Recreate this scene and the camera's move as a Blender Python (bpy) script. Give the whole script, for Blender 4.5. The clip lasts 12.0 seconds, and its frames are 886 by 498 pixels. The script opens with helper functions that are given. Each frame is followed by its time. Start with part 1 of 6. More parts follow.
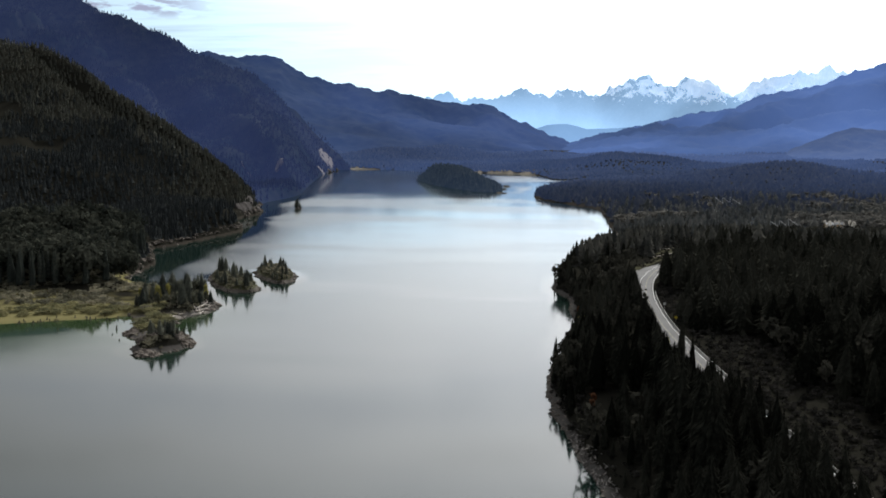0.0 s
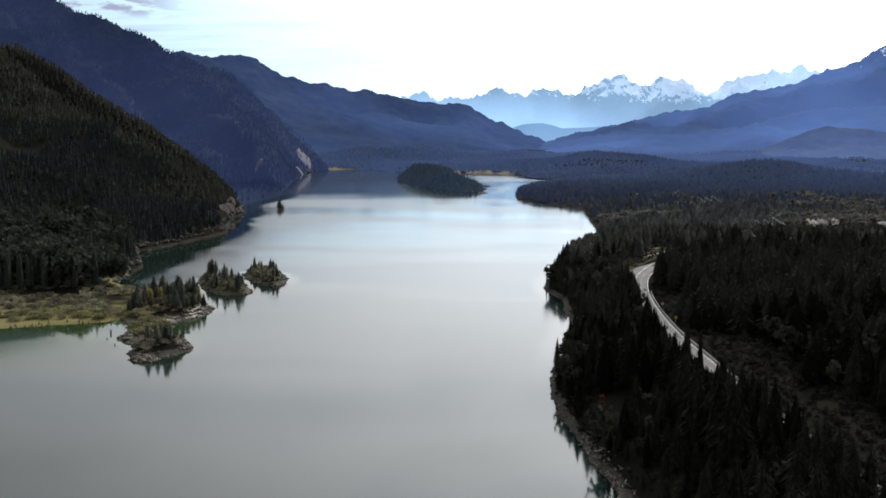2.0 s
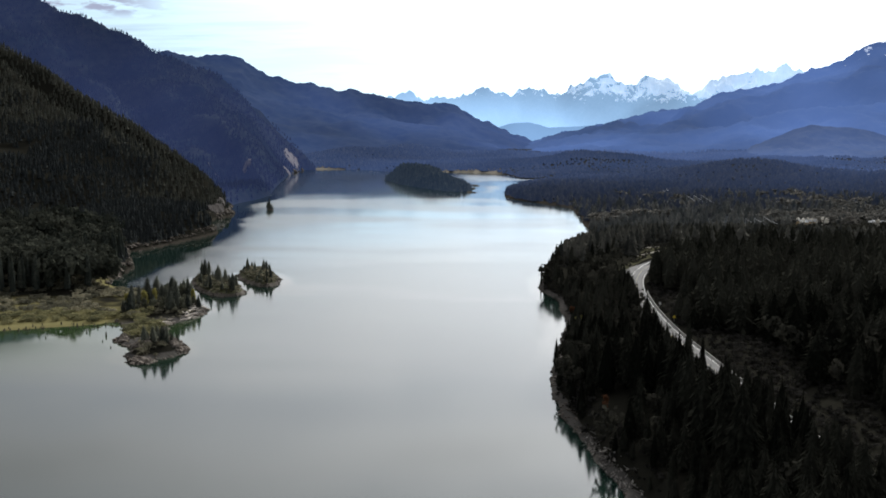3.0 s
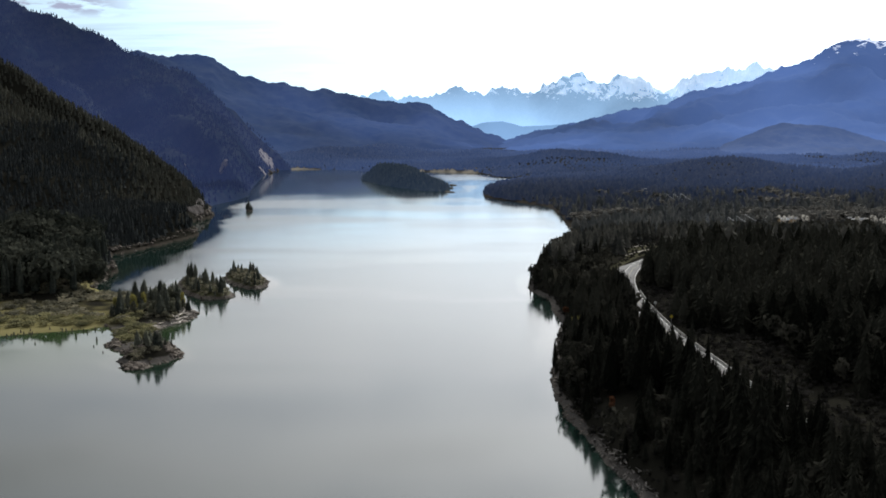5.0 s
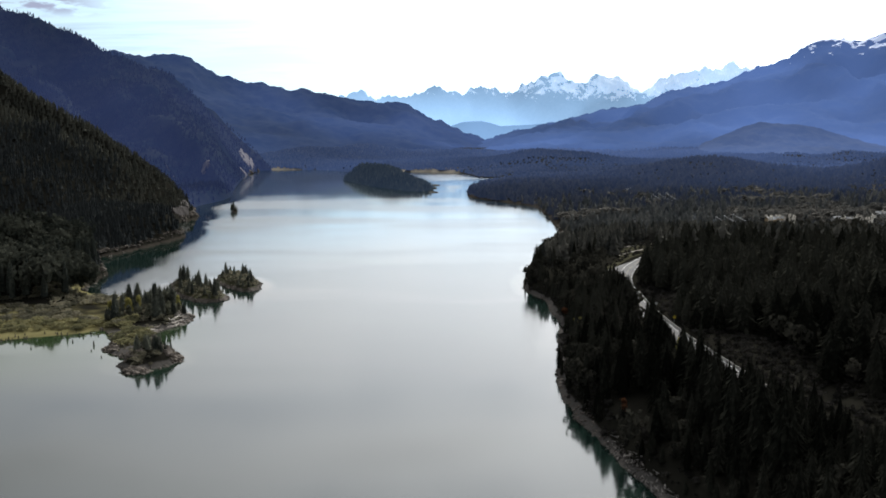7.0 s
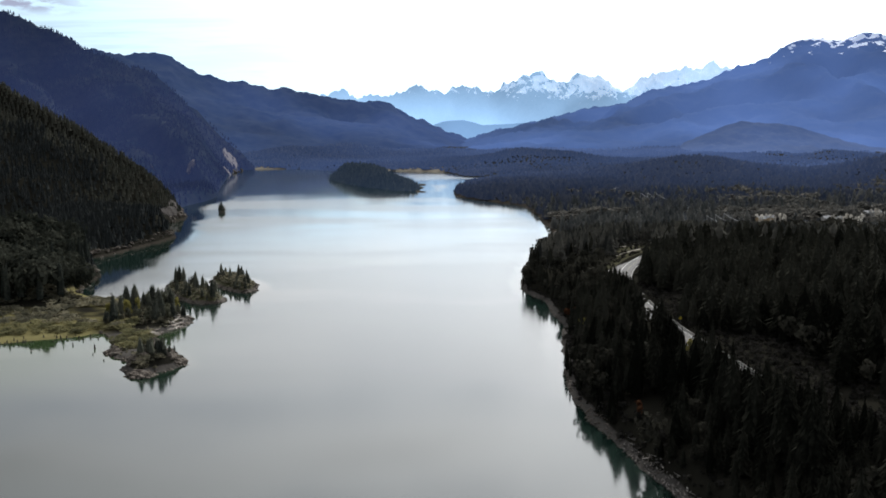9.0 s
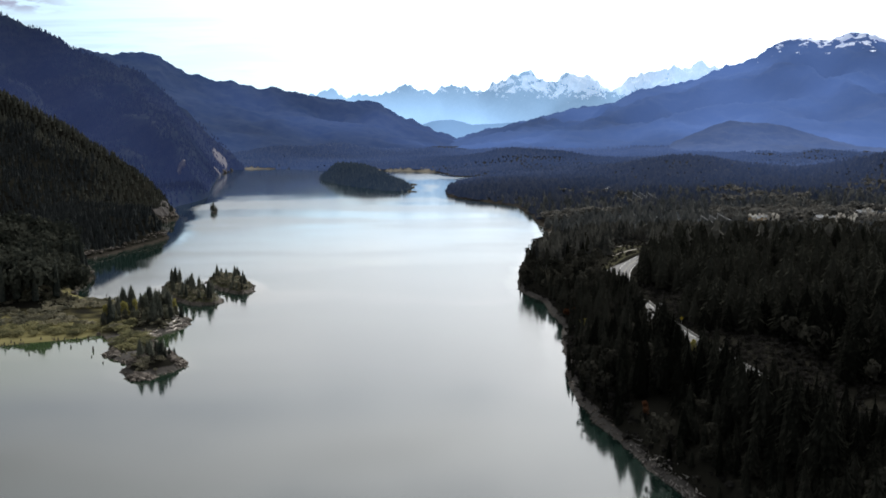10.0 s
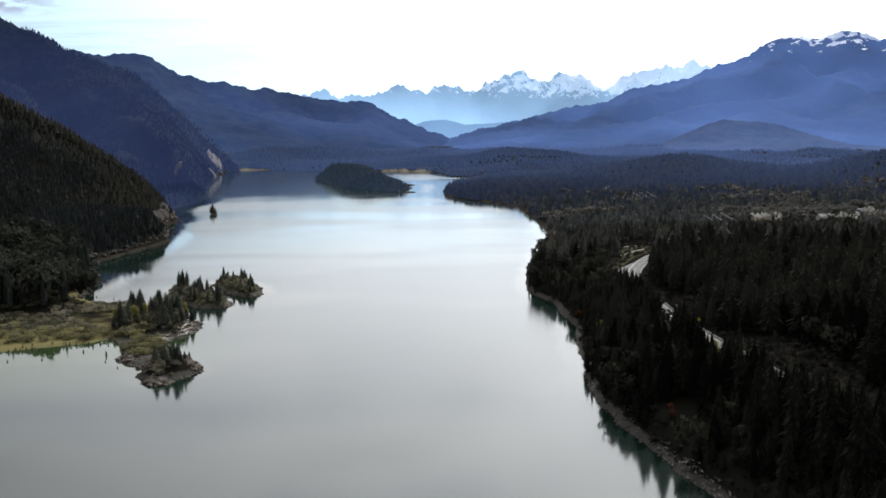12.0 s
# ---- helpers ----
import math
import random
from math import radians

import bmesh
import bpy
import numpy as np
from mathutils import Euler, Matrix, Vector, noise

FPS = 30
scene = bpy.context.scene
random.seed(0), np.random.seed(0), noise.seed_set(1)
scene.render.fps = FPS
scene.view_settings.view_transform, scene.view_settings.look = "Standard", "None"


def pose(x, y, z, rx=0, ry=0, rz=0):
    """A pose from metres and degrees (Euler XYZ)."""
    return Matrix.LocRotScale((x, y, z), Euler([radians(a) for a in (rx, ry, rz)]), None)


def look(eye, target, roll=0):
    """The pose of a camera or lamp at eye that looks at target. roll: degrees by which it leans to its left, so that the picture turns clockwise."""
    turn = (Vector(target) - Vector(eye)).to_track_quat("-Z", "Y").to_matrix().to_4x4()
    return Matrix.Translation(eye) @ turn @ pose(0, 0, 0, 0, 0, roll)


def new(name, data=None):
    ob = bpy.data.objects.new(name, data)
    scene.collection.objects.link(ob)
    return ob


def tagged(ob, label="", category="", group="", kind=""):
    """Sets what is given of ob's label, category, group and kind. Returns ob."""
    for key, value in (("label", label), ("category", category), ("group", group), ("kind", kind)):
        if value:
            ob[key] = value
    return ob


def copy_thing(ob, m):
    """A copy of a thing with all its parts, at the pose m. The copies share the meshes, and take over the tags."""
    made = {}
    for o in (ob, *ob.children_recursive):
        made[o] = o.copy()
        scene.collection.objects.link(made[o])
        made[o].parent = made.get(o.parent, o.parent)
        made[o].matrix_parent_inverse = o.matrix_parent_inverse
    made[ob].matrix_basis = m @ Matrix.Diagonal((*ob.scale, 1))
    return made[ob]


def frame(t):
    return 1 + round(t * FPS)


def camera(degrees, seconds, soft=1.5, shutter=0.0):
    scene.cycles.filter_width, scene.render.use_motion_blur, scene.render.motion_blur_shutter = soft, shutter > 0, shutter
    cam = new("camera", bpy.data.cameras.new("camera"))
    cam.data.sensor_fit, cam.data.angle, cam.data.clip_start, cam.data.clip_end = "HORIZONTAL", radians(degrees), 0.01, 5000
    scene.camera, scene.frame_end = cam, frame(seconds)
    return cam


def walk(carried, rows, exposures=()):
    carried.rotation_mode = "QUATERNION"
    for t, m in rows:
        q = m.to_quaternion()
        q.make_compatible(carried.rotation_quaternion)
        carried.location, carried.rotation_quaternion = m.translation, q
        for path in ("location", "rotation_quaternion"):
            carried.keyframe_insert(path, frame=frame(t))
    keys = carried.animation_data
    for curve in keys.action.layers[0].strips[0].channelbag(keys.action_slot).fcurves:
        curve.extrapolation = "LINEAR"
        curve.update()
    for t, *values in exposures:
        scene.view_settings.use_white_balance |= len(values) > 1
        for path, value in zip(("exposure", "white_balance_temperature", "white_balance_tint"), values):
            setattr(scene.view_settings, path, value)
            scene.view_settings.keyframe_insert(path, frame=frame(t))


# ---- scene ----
from math import pi, sin, cos, atan2, hypot

# ---------------------------------------------------------------- camera
cam = camera(48.0, 12.0, soft=1.7)
PATH = [
    (0, (0.000, 0.000, 90.000), (-0.000, 993.178, -26.605), 0.626),
    (0.5, (-2.561, 0.269, 90.159), (3.714, 993.437, -26.362), 0.585),
    (1, (-5.139, 0.597, 90.310), (7.722, 993.708, -26.157), 0.544),
    (1.5, (-7.681, 0.991, 90.479), (11.316, 993.986, -26.138), 0.496),
    (2, (-10.188, 1.455, 90.666), (15.279, 994.267, -26.279), 0.443),
    (2.5, (-12.738, 1.976, 90.815), (19.654, 994.551, -26.427), 0.384),
    (3, (-15.277, 2.537, 90.969), (24.588, 994.817, -26.469), 0.322),
    (5, (-25.146, 5.253, 91.606), (42.635, 995.924, -26.618), 0.080),
    (5.5, (-27.660, 5.952, 91.741), (45.652, 996.238, -26.404), 0.037),
    (6, (-30.208, 6.644, 91.882), (49.385, 996.437, -26.330), 0.004),
    (6.5, (-32.698, 7.322, 92.048), (52.535, 996.614, -26.432), -0.014),
    (7, (-35.220, 7.997, 92.220), (55.383, 996.796, -26.383), -0.025),
    (9, (-45.478, 10.781, 93.098), (65.073, 997.414, -26.623), -0.033),
    (9.5, (-48.024, 11.572, 93.295), (68.002, 997.552, -26.626), -0.044),
    (10, (-50.530, 12.390, 93.487), (71.749, 997.581, -26.702), -0.063),
    (10.5, (-53.060, 13.241, 93.702), (74.842, 997.706, -26.587), -0.097),
    (11, (-55.589, 14.092, 93.890), (75.118, 998.147, -26.733), -0.157),
    (11.5, (-57.992, 14.926, 94.057), (72.195, 999.076, -26.359), -0.241),
    (12, (-60.121, 15.625, 94.205), (70.582, 999.713, -26.159), -0.333),
]
walk(cam, [(t, look(eye, target, roll)) for t, eye, target, roll in PATH], exposures=[(0.0, 0.0, 6050, 10), (12.0, 0.0, 6050, 10)])

# ---------------------------------------------------------------- sky and sun
SUN_AZ, SUN_EL = radians(23), radians(34)
SUN_DIR = Vector((sin(SUN_AZ) * cos(SUN_EL), cos(SUN_AZ) * cos(SUN_EL), sin(SUN_EL)))


def build_world():
    world = bpy.data.worlds.new("sky")
    scene.world = world
    world.use_nodes = True
    nt = world.node_tree
    nt.nodes.clear()
    N, L = nt.nodes.new, nt.links.new
    out, back = N("ShaderNodeOutputWorld"), N("ShaderNodeBackground")
    sky = N("ShaderNodeTexSky")
    sky.sky_type, sky.sun_disc = "NISHITA", False
    sky.sun_elevation, sky.sun_rotation = SUN_EL, SUN_AZ
    sky.altitude, sky.air_density, sky.dust_density = 400, 1.0, 0.2
    dim = N("ShaderNodeMix")
    dim.data_type, dim.blend_type = "RGBA", "MULTIPLY"
    dim.inputs[0].default_value = 1.0
    dim.inputs[7].default_value = (SKY_GAIN, SKY_GAIN, SKY_GAIN, 1)
    L(sky.outputs[0], dim.inputs[6])
    # thin broken cloud, brightest round the sun
    co = N("ShaderNodeTexCoord")
    sep = N("ShaderNodeSeparateXYZ")
    L(co.outputs["Generated"], sep.inputs[0])
    up = N("ShaderNodeMath"); up.operation = "MAXIMUM"; up.inputs[1].default_value = 0.0
    L(sep.outputs[2], up.inputs[0])
    lift = N("ShaderNodeMath"); lift.operation = "ADD"; lift.inputs[1].default_value = 0.16
    L(up.outputs[0], lift.inputs[0])
    flat = N("ShaderNodeVectorMath"); flat.operation = "DIVIDE"
    trio = N("ShaderNodeCombineXYZ")
    for k in range(3):
        L(lift.outputs[0], trio.inputs[k])
    L(co.outputs["Generated"], flat.inputs[0]); L(trio.outputs[0], flat.inputs[1])
    squash = N("ShaderNodeMapping"); squash.inputs["Scale"].default_value = (0.7, 2.2, 1.0)
    L(flat.outputs[0], squash.inputs[0])
    puff = N("ShaderNodeTexNoise")
    puff.inputs["Scale"].default_value, puff.inputs["Detail"].default_value, puff.inputs["Roughness"].default_value = 1.5, 8, 0.6
    puff.inputs["Distortion"].default_value = 0.35
    L(squash.outputs[0], puff.inputs["Vector"])
    cover = N("ShaderNodeMapRange"); cover.interpolation_type = "SMOOTHSTEP"
    cover.inputs[1].default_value, cover.inputs[2].default_value = 0.32, 0.6
    cover.inputs[3].default_value = 0.62
    L(puff.outputs[0], cover.inputs[0])
    dot = N("ShaderNodeVectorMath"); dot.operation = "DOT_PRODUCT"
    dot.inputs[1].default_value = SUN_DIR
    L(co.outputs["Generated"], dot.inputs[0])
    ahead = N("ShaderNodeMath"); ahead.operation = "MAXIMUM"; ahead.inputs[1].default_value = 0.0
    L(dot.outputs["Value"], ahead.inputs[0])
    cube = N("ShaderNodeMath"); cube.operation = "POWER"; cube.inputs[1].default_value = 5.0
    L(ahead.outputs[0], cube.inputs[0])
    glow = N("ShaderNodeMath"); glow.operation = "MULTIPLY_ADD"
    glow.inputs[1].default_value, glow.inputs[2].default_value = CLOUD_BRIGHT, CLOUD_DIM
    L(cube.outputs[0], glow.inputs[0])
    grey = N("ShaderNodeMapRange")
    grey.inputs[1].default_value, grey.inputs[2].default_value = 0.5, 0.72
    grey.inputs[3].default_value, grey.inputs[4].default_value = 1.0, 0.68
    L(puff.outputs[0], grey.inputs[0])
    power = N("ShaderNodeMath"); power.operation = "MULTIPLY"
    L(glow.outputs[0], power.inputs[0]); L(grey.outputs[0], power.inputs[1])
    white = N("ShaderNodeVectorMath"); white.operation = "SCALE"
    hue = N("ShaderNodeMix"); hue.data_type = "RGBA"
    hue.inputs[6].default_value, hue.inputs[7].default_value = (0.72, 0.90, 1.0, 1), (1.0, 0.966, 0.912, 1)
    warm = N("ShaderNodeMapRange"); warm.inputs[1].default_value, warm.inputs[2].default_value = 0.09, 0.42
    wisp = N("ShaderNodeMath"); wisp.operation = "MULTIPLY_ADD"; wisp.inputs[1].default_value, wisp.inputs[2].default_value = 0.9, -0.43
    L(puff.outputs[0], wisp.inputs[0])
    veil = N("ShaderNodeMath"); veil.operation = "ADD"
    L(wisp.outputs[0], veil.inputs[0]); L(cube.outputs[0], veil.inputs[1])
    low_air = N("ShaderNodeMapRange"); low_air.interpolation_type = "SMOOTHSTEP"
    low_air.inputs[1].default_value, low_air.inputs[2].default_value = 0.10, 0.21
    low_air.inputs[3].default_value, low_air.inputs[4].default_value = -0.27, 0.55
    L(up.outputs[0], low_air.inputs[0])
    paler = N("ShaderNodeMath"); paler.operation = "ADD"
    L(veil.outputs[0], paler.inputs[0]); L(low_air.outputs[0], paler.inputs[1])
    L(paler.outputs[0], warm.inputs[0]); L(warm.outputs[0], hue.inputs[0]); L(hue.outputs[2], white.inputs[0])
    L(power.outputs[0], white.inputs["Scale"])
    mix = N("ShaderNodeMix"); mix.data_type = "RGBA"
    L(cover.outputs[0], mix.inputs[0]); L(dim.outputs[2], mix.inputs[6]); L(white.outputs[0], mix.inputs[7])
    # small grey clouds low in the north-west
    drift = N("ShaderNodeMapping"); drift.inputs["Scale"].default_value = (3.4, 3.4, 1.0)
    L(flat.outputs[0], drift.inputs[0])
    heap = N("ShaderNodeTexNoise")
    heap.inputs["Scale"].default_value, heap.inputs["Detail"].default_value, heap.inputs["Roughness"].default_value = 2.2, 7, 0.55
    L(drift.outputs[0], heap.inputs["Vector"])
    body = N("ShaderNodeMapRange"); body.interpolation_type = "SMOOTHSTEP"
    body.inputs[1].default_value, body.inputs[2].default_value = 0.44, 0.56
    L(heap.outputs[0], body.inputs[0])
    high = N("ShaderNodeMapRange"); high.interpolation_type = "SMOOTHSTEP"
    high.inputs[1].default_value, high.inputs[2].default_value = 0.1, 0.112
    L(up.outputs[0], high.inputs[0])
    low = N("ShaderNodeMapRange"); low.interpolation_type = "SMOOTHSTEP"
    low.inputs[1].default_value, low.inputs[2].default_value = 0.155, 0.13
    L(up.outputs[0], low.inputs[0])
    west = N("ShaderNodeMapRange"); west.interpolation_type = "SMOOTHSTEP"
    west.inputs[1].default_value, west.inputs[2].default_value = -0.2, -0.28
    L(sep.outputs[0], west.inputs[0])
    there = N("ShaderNodeMath"); there.operation = "MULTIPLY"
    L(high.outputs[0], there.inputs[0]); L(west.outputs[0], there.inputs[1])
    dense = N("ShaderNodeMath"); dense.operation = "MULTIPLY"
    band = N("ShaderNodeMath"); band.operation = "MULTIPLY"
    L(there.outputs[0], band.inputs[0]); L(low.outputs[0], band.inputs[1])
    L(band.outputs[0], dense.inputs[0]); L(body.outputs[0], dense.inputs[1])
    shade = N("ShaderNodeMix"); shade.data_type = "RGBA"
    shade.inputs[7].default_value = (0.42, 0.44, 0.56, 1)
    L(dense.outputs[0], shade.inputs[0]); L(mix.outputs[2], shade.inputs[6])
    L(shade.outputs[2], back.inputs[0])
    L(back.outputs[0], out.inputs[0])


SKY_GAIN, CLOUD_DIM, CLOUD_BRIGHT = 0.088, 0.42, 4.1
build_world()
sun = new("sun", bpy.data.lights.new("sun", "SUN"))
sun.data.energy, sun.data.angle, sun.data.color = 3.3, radians(1.0), (1.0, 0.93, 0.82)
sun.matrix_world = look(SUN_DIR * 900, (0, 0, 0))


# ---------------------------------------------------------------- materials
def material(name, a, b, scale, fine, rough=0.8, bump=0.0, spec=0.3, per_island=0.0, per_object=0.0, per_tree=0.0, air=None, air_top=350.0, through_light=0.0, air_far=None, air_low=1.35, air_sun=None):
    """Two colours mixed by coarse and fine noise (scales per metre), with bump, and an optional emission that paints
    far haze.
    """
    m = bpy.data.materials.new(name)
    m.use_nodes = True
    nt = m.node_tree
    N, L = nt.nodes.new, nt.links.new
    bsdf = nt.nodes["Principled BSDF"]
    geo = N("ShaderNodeNewGeometry")
    n1, n2 = N("ShaderNodeTexNoise"), N("ShaderNodeTexNoise")
    for n, s in ((n1, scale), (n2, fine)):
        n.inputs["Scale"].default_value, n.inputs["Detail"].default_value = s, 5
        L(geo.outputs["Position"], n.inputs["Vector"])
    add = N("ShaderNodeMath"); add.operation = "ADD"
    L(n1.outputs[0], add.inputs[0]); L(n2.outputs[0], add.inputs[1])
    last = add.outputs[0]
    tint = None
    if per_tree:
        node = N("ShaderNodeAttribute"); node.attribute_name = "tint"
        tint = node.outputs["Fac"]
    for amount, socket in ((per_island, geo.outputs["Random Per Island"]), (per_object, None), (per_tree, tint)):
        if amount:
            if socket is None:
                socket = N("ShaderNodeObjectInfo").outputs["Random"]
            mad = N("ShaderNodeMath"); mad.operation = "MULTIPLY_ADD"
            mad.inputs[1].default_value = amount
            L(socket, mad.inputs[0]); L(last, mad.inputs[2])
            low = N("ShaderNodeMath"); low.operation = "SUBTRACT"; low.inputs[1].default_value = amount / 2
            L(mad.outputs[0], low.inputs[0])
            last = low.outputs[0]
    span = N("ShaderNodeMapRange"); span.inputs[1].default_value, span.inputs[2].default_value = 0.65, 1.35
    L(last, span.inputs[0])
    mix = N("ShaderNodeMix"); mix.data_type = "RGBA"
    mix.inputs[6].default_value, mix.inputs[7].default_value = (*a, 1), (*b, 1)
    L(span.outputs[0], mix.inputs[0]); L(mix.outputs[2], bsdf.inputs["Base Color"])
    bsdf.inputs["Roughness"].default_value, bsdf.inputs["Specular IOR Level"].default_value = rough, spec
    if bump:
        bp = N("ShaderNodeBump"); bp.inputs["Strength"].default_value, bp.inputs["Distance"].default_value = 0.8, bump
        L(n2.outputs[0], bp.inputs["Height"]); L(bp.outputs[0], bsdf.inputs["Normal"])
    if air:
        # haze painted as emission, varied by height, distance and side
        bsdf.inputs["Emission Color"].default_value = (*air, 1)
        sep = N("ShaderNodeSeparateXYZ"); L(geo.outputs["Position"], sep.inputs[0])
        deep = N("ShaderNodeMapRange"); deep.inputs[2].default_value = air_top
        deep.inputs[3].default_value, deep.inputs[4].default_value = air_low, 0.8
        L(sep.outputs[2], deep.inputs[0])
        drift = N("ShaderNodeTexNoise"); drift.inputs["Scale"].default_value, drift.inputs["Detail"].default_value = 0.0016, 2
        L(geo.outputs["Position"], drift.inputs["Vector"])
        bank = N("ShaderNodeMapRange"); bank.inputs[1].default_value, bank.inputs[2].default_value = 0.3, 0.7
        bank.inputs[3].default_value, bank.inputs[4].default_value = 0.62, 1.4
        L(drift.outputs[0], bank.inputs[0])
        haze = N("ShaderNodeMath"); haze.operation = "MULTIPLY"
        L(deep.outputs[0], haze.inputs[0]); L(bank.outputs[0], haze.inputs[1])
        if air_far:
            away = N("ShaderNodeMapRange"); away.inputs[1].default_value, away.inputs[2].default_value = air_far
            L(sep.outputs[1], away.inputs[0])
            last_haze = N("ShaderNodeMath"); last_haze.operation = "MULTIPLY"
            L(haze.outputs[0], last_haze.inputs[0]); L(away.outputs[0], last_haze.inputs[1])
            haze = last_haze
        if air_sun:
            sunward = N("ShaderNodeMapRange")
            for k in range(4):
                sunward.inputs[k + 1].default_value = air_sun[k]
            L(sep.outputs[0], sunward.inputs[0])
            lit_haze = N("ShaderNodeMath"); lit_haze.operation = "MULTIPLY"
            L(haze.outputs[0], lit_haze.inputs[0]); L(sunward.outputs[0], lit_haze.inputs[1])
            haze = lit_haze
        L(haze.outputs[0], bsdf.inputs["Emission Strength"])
    if through_light:
        leaf, blend = N("ShaderNodeBsdfTranslucent"), N("ShaderNodeMixShader")
        blend.inputs[0].default_value = through_light
        L(mix.outputs[2], leaf.inputs[0]); L(bsdf.outputs[0], blend.inputs[1]); L(leaf.outputs[0], blend.inputs[2])
        L(blend.outputs[0], nt.nodes["Material Output"].inputs[0])
    return m


def over(m, colour, low, high, axis=2, noise_amount=0.0, noise_scale=0.05, upward=0.0, rough=None):
    """Lays a second colour over a material where the height lies above low (fading in to high), broken up by noise, and on level faces."""
    nt = m.node_tree
    N, L = nt.nodes.new, nt.links.new
    bsdf = nt.nodes["Principled BSDF"]
    src = bsdf.inputs["Base Color"].links[0].from_socket
    geo, sep = N("ShaderNodeNewGeometry"), N("ShaderNodeSeparateXYZ")
    L(geo.outputs["Position"], sep.inputs[0])
    nz = N("ShaderNodeTexNoise"); nz.inputs["Scale"].default_value, nz.inputs["Detail"].default_value = noise_scale, 6
    L(geo.outputs["Position"], nz.inputs["Vector"])
    mad = N("ShaderNodeMath"); mad.operation = "MULTIPLY_ADD"; mad.inputs[1].default_value = noise_amount
    L(nz.outputs[0], mad.inputs[0]); L(sep.outputs[axis], mad.inputs[2])
    last = mad.outputs[0]
    if upward:
        nsep = N("ShaderNodeSeparateXYZ"); L(geo.outputs["Normal"], nsep.inputs[0])
        m2 = N("ShaderNodeMath"); m2.operation = "MULTIPLY_ADD"; m2.inputs[1].default_value = upward
        L(nsep.outputs[2], m2.inputs[0]); L(last, m2.inputs[2]); last = m2.outputs[0]
    rng = N("ShaderNodeMapRange"); rng.interpolation_type = "SMOOTHSTEP"
    rng.inputs[1].default_value, rng.inputs[2].default_value = low, high
    L(last, rng.inputs[0])
    mix = N("ShaderNodeMix"); mix.data_type = "RGBA"
    mix.inputs[7].default_value = (*colour, 1)
    L(rng.outputs[0], mix.inputs[0]); L(src, mix.inputs[6]); L(mix.outputs[2], bsdf.inputs["Base Color"])
    return m


def sandy(m, colour):
    """Lays sand where the ground's own value says that it is beach."""
    nt = m.node_tree
    bsdf = nt.nodes["Principled BSDF"]
    src = bsdf.inputs["Base Color"].links[0].from_socket
    node = nt.nodes.new("ShaderNodeAttribute"); node.attribute_name = "sand"
    mix = nt.nodes.new("ShaderNodeMix"); mix.data_type = "RGBA"
    mix.inputs[7].default_value = (*colour, 1)
    nt.links.new(node.outputs["Fac"], mix.inputs[0]); nt.links.new(src, mix.inputs[6]); nt.links.new(mix.outputs[2], bsdf.inputs["Base Color"])
    return m


def snowfields(m):
    """Snow in the hollows below the crests, more of it eastwards, the steep rock left bare."""
    nt = m.node_tree
    N, L = nt.nodes.new, nt.links.new
    bsdf = nt.nodes["Principled BSDF"]
    src = bsdf.inputs["Base Color"].links[0].from_socket
    geo, sep = N("ShaderNodeNewGeometry"), N("ShaderNodeSeparateXYZ")
    L(geo.outputs["Position"], sep.inputs[0])
    nz = N("ShaderNodeTexNoise"); nz.inputs["Scale"].default_value, nz.inputs["Detail"].default_value, nz.inputs["Roughness"].default_value = 0.026, 9, 0.72
    L(geo.outputs["Position"], nz.inputs["Vector"])
    east = N("ShaderNodeMapRange"); east.inputs[1].default_value, east.inputs[2].default_value = 300, 1700
    east.inputs[3].default_value, east.inputs[4].default_value = -0.06, 0.2
    L(sep.outputs[0], east.inputs[0])
    level = N("ShaderNodeMapRange"); level.inputs[1].default_value, level.inputs[2].default_value = 190, 280
    level.inputs[3].default_value, level.inputs[4].default_value = -0.22, 0.02
    L(sep.outputs[2], level.inputs[0])
    a, b = N("ShaderNodeMath"), N("ShaderNodeMath")
    a.operation = b.operation = "ADD"
    L(nz.outputs[0], a.inputs[0]); L(east.outputs[0], a.inputs[1]); L(a.outputs[0], b.inputs[0]); L(level.outputs[0], b.inputs[1])
    rng = N("ShaderNodeMapRange"); rng.interpolation_type = "SMOOTHSTEP"
    rng.inputs[1].default_value, rng.inputs[2].default_value = 0.54, 0.59
    L(b.outputs[0], rng.inputs[0])
    mix = N("ShaderNodeMix"); mix.data_type = "RGBA"
    mix.inputs[7].default_value = (0.88, 0.89, 0.9, 1)
    L(rng.outputs[0], mix.inputs[0]); L(src, mix.inputs[6]); L(mix.outputs[2], bsdf.inputs["Base Color"])
    return m


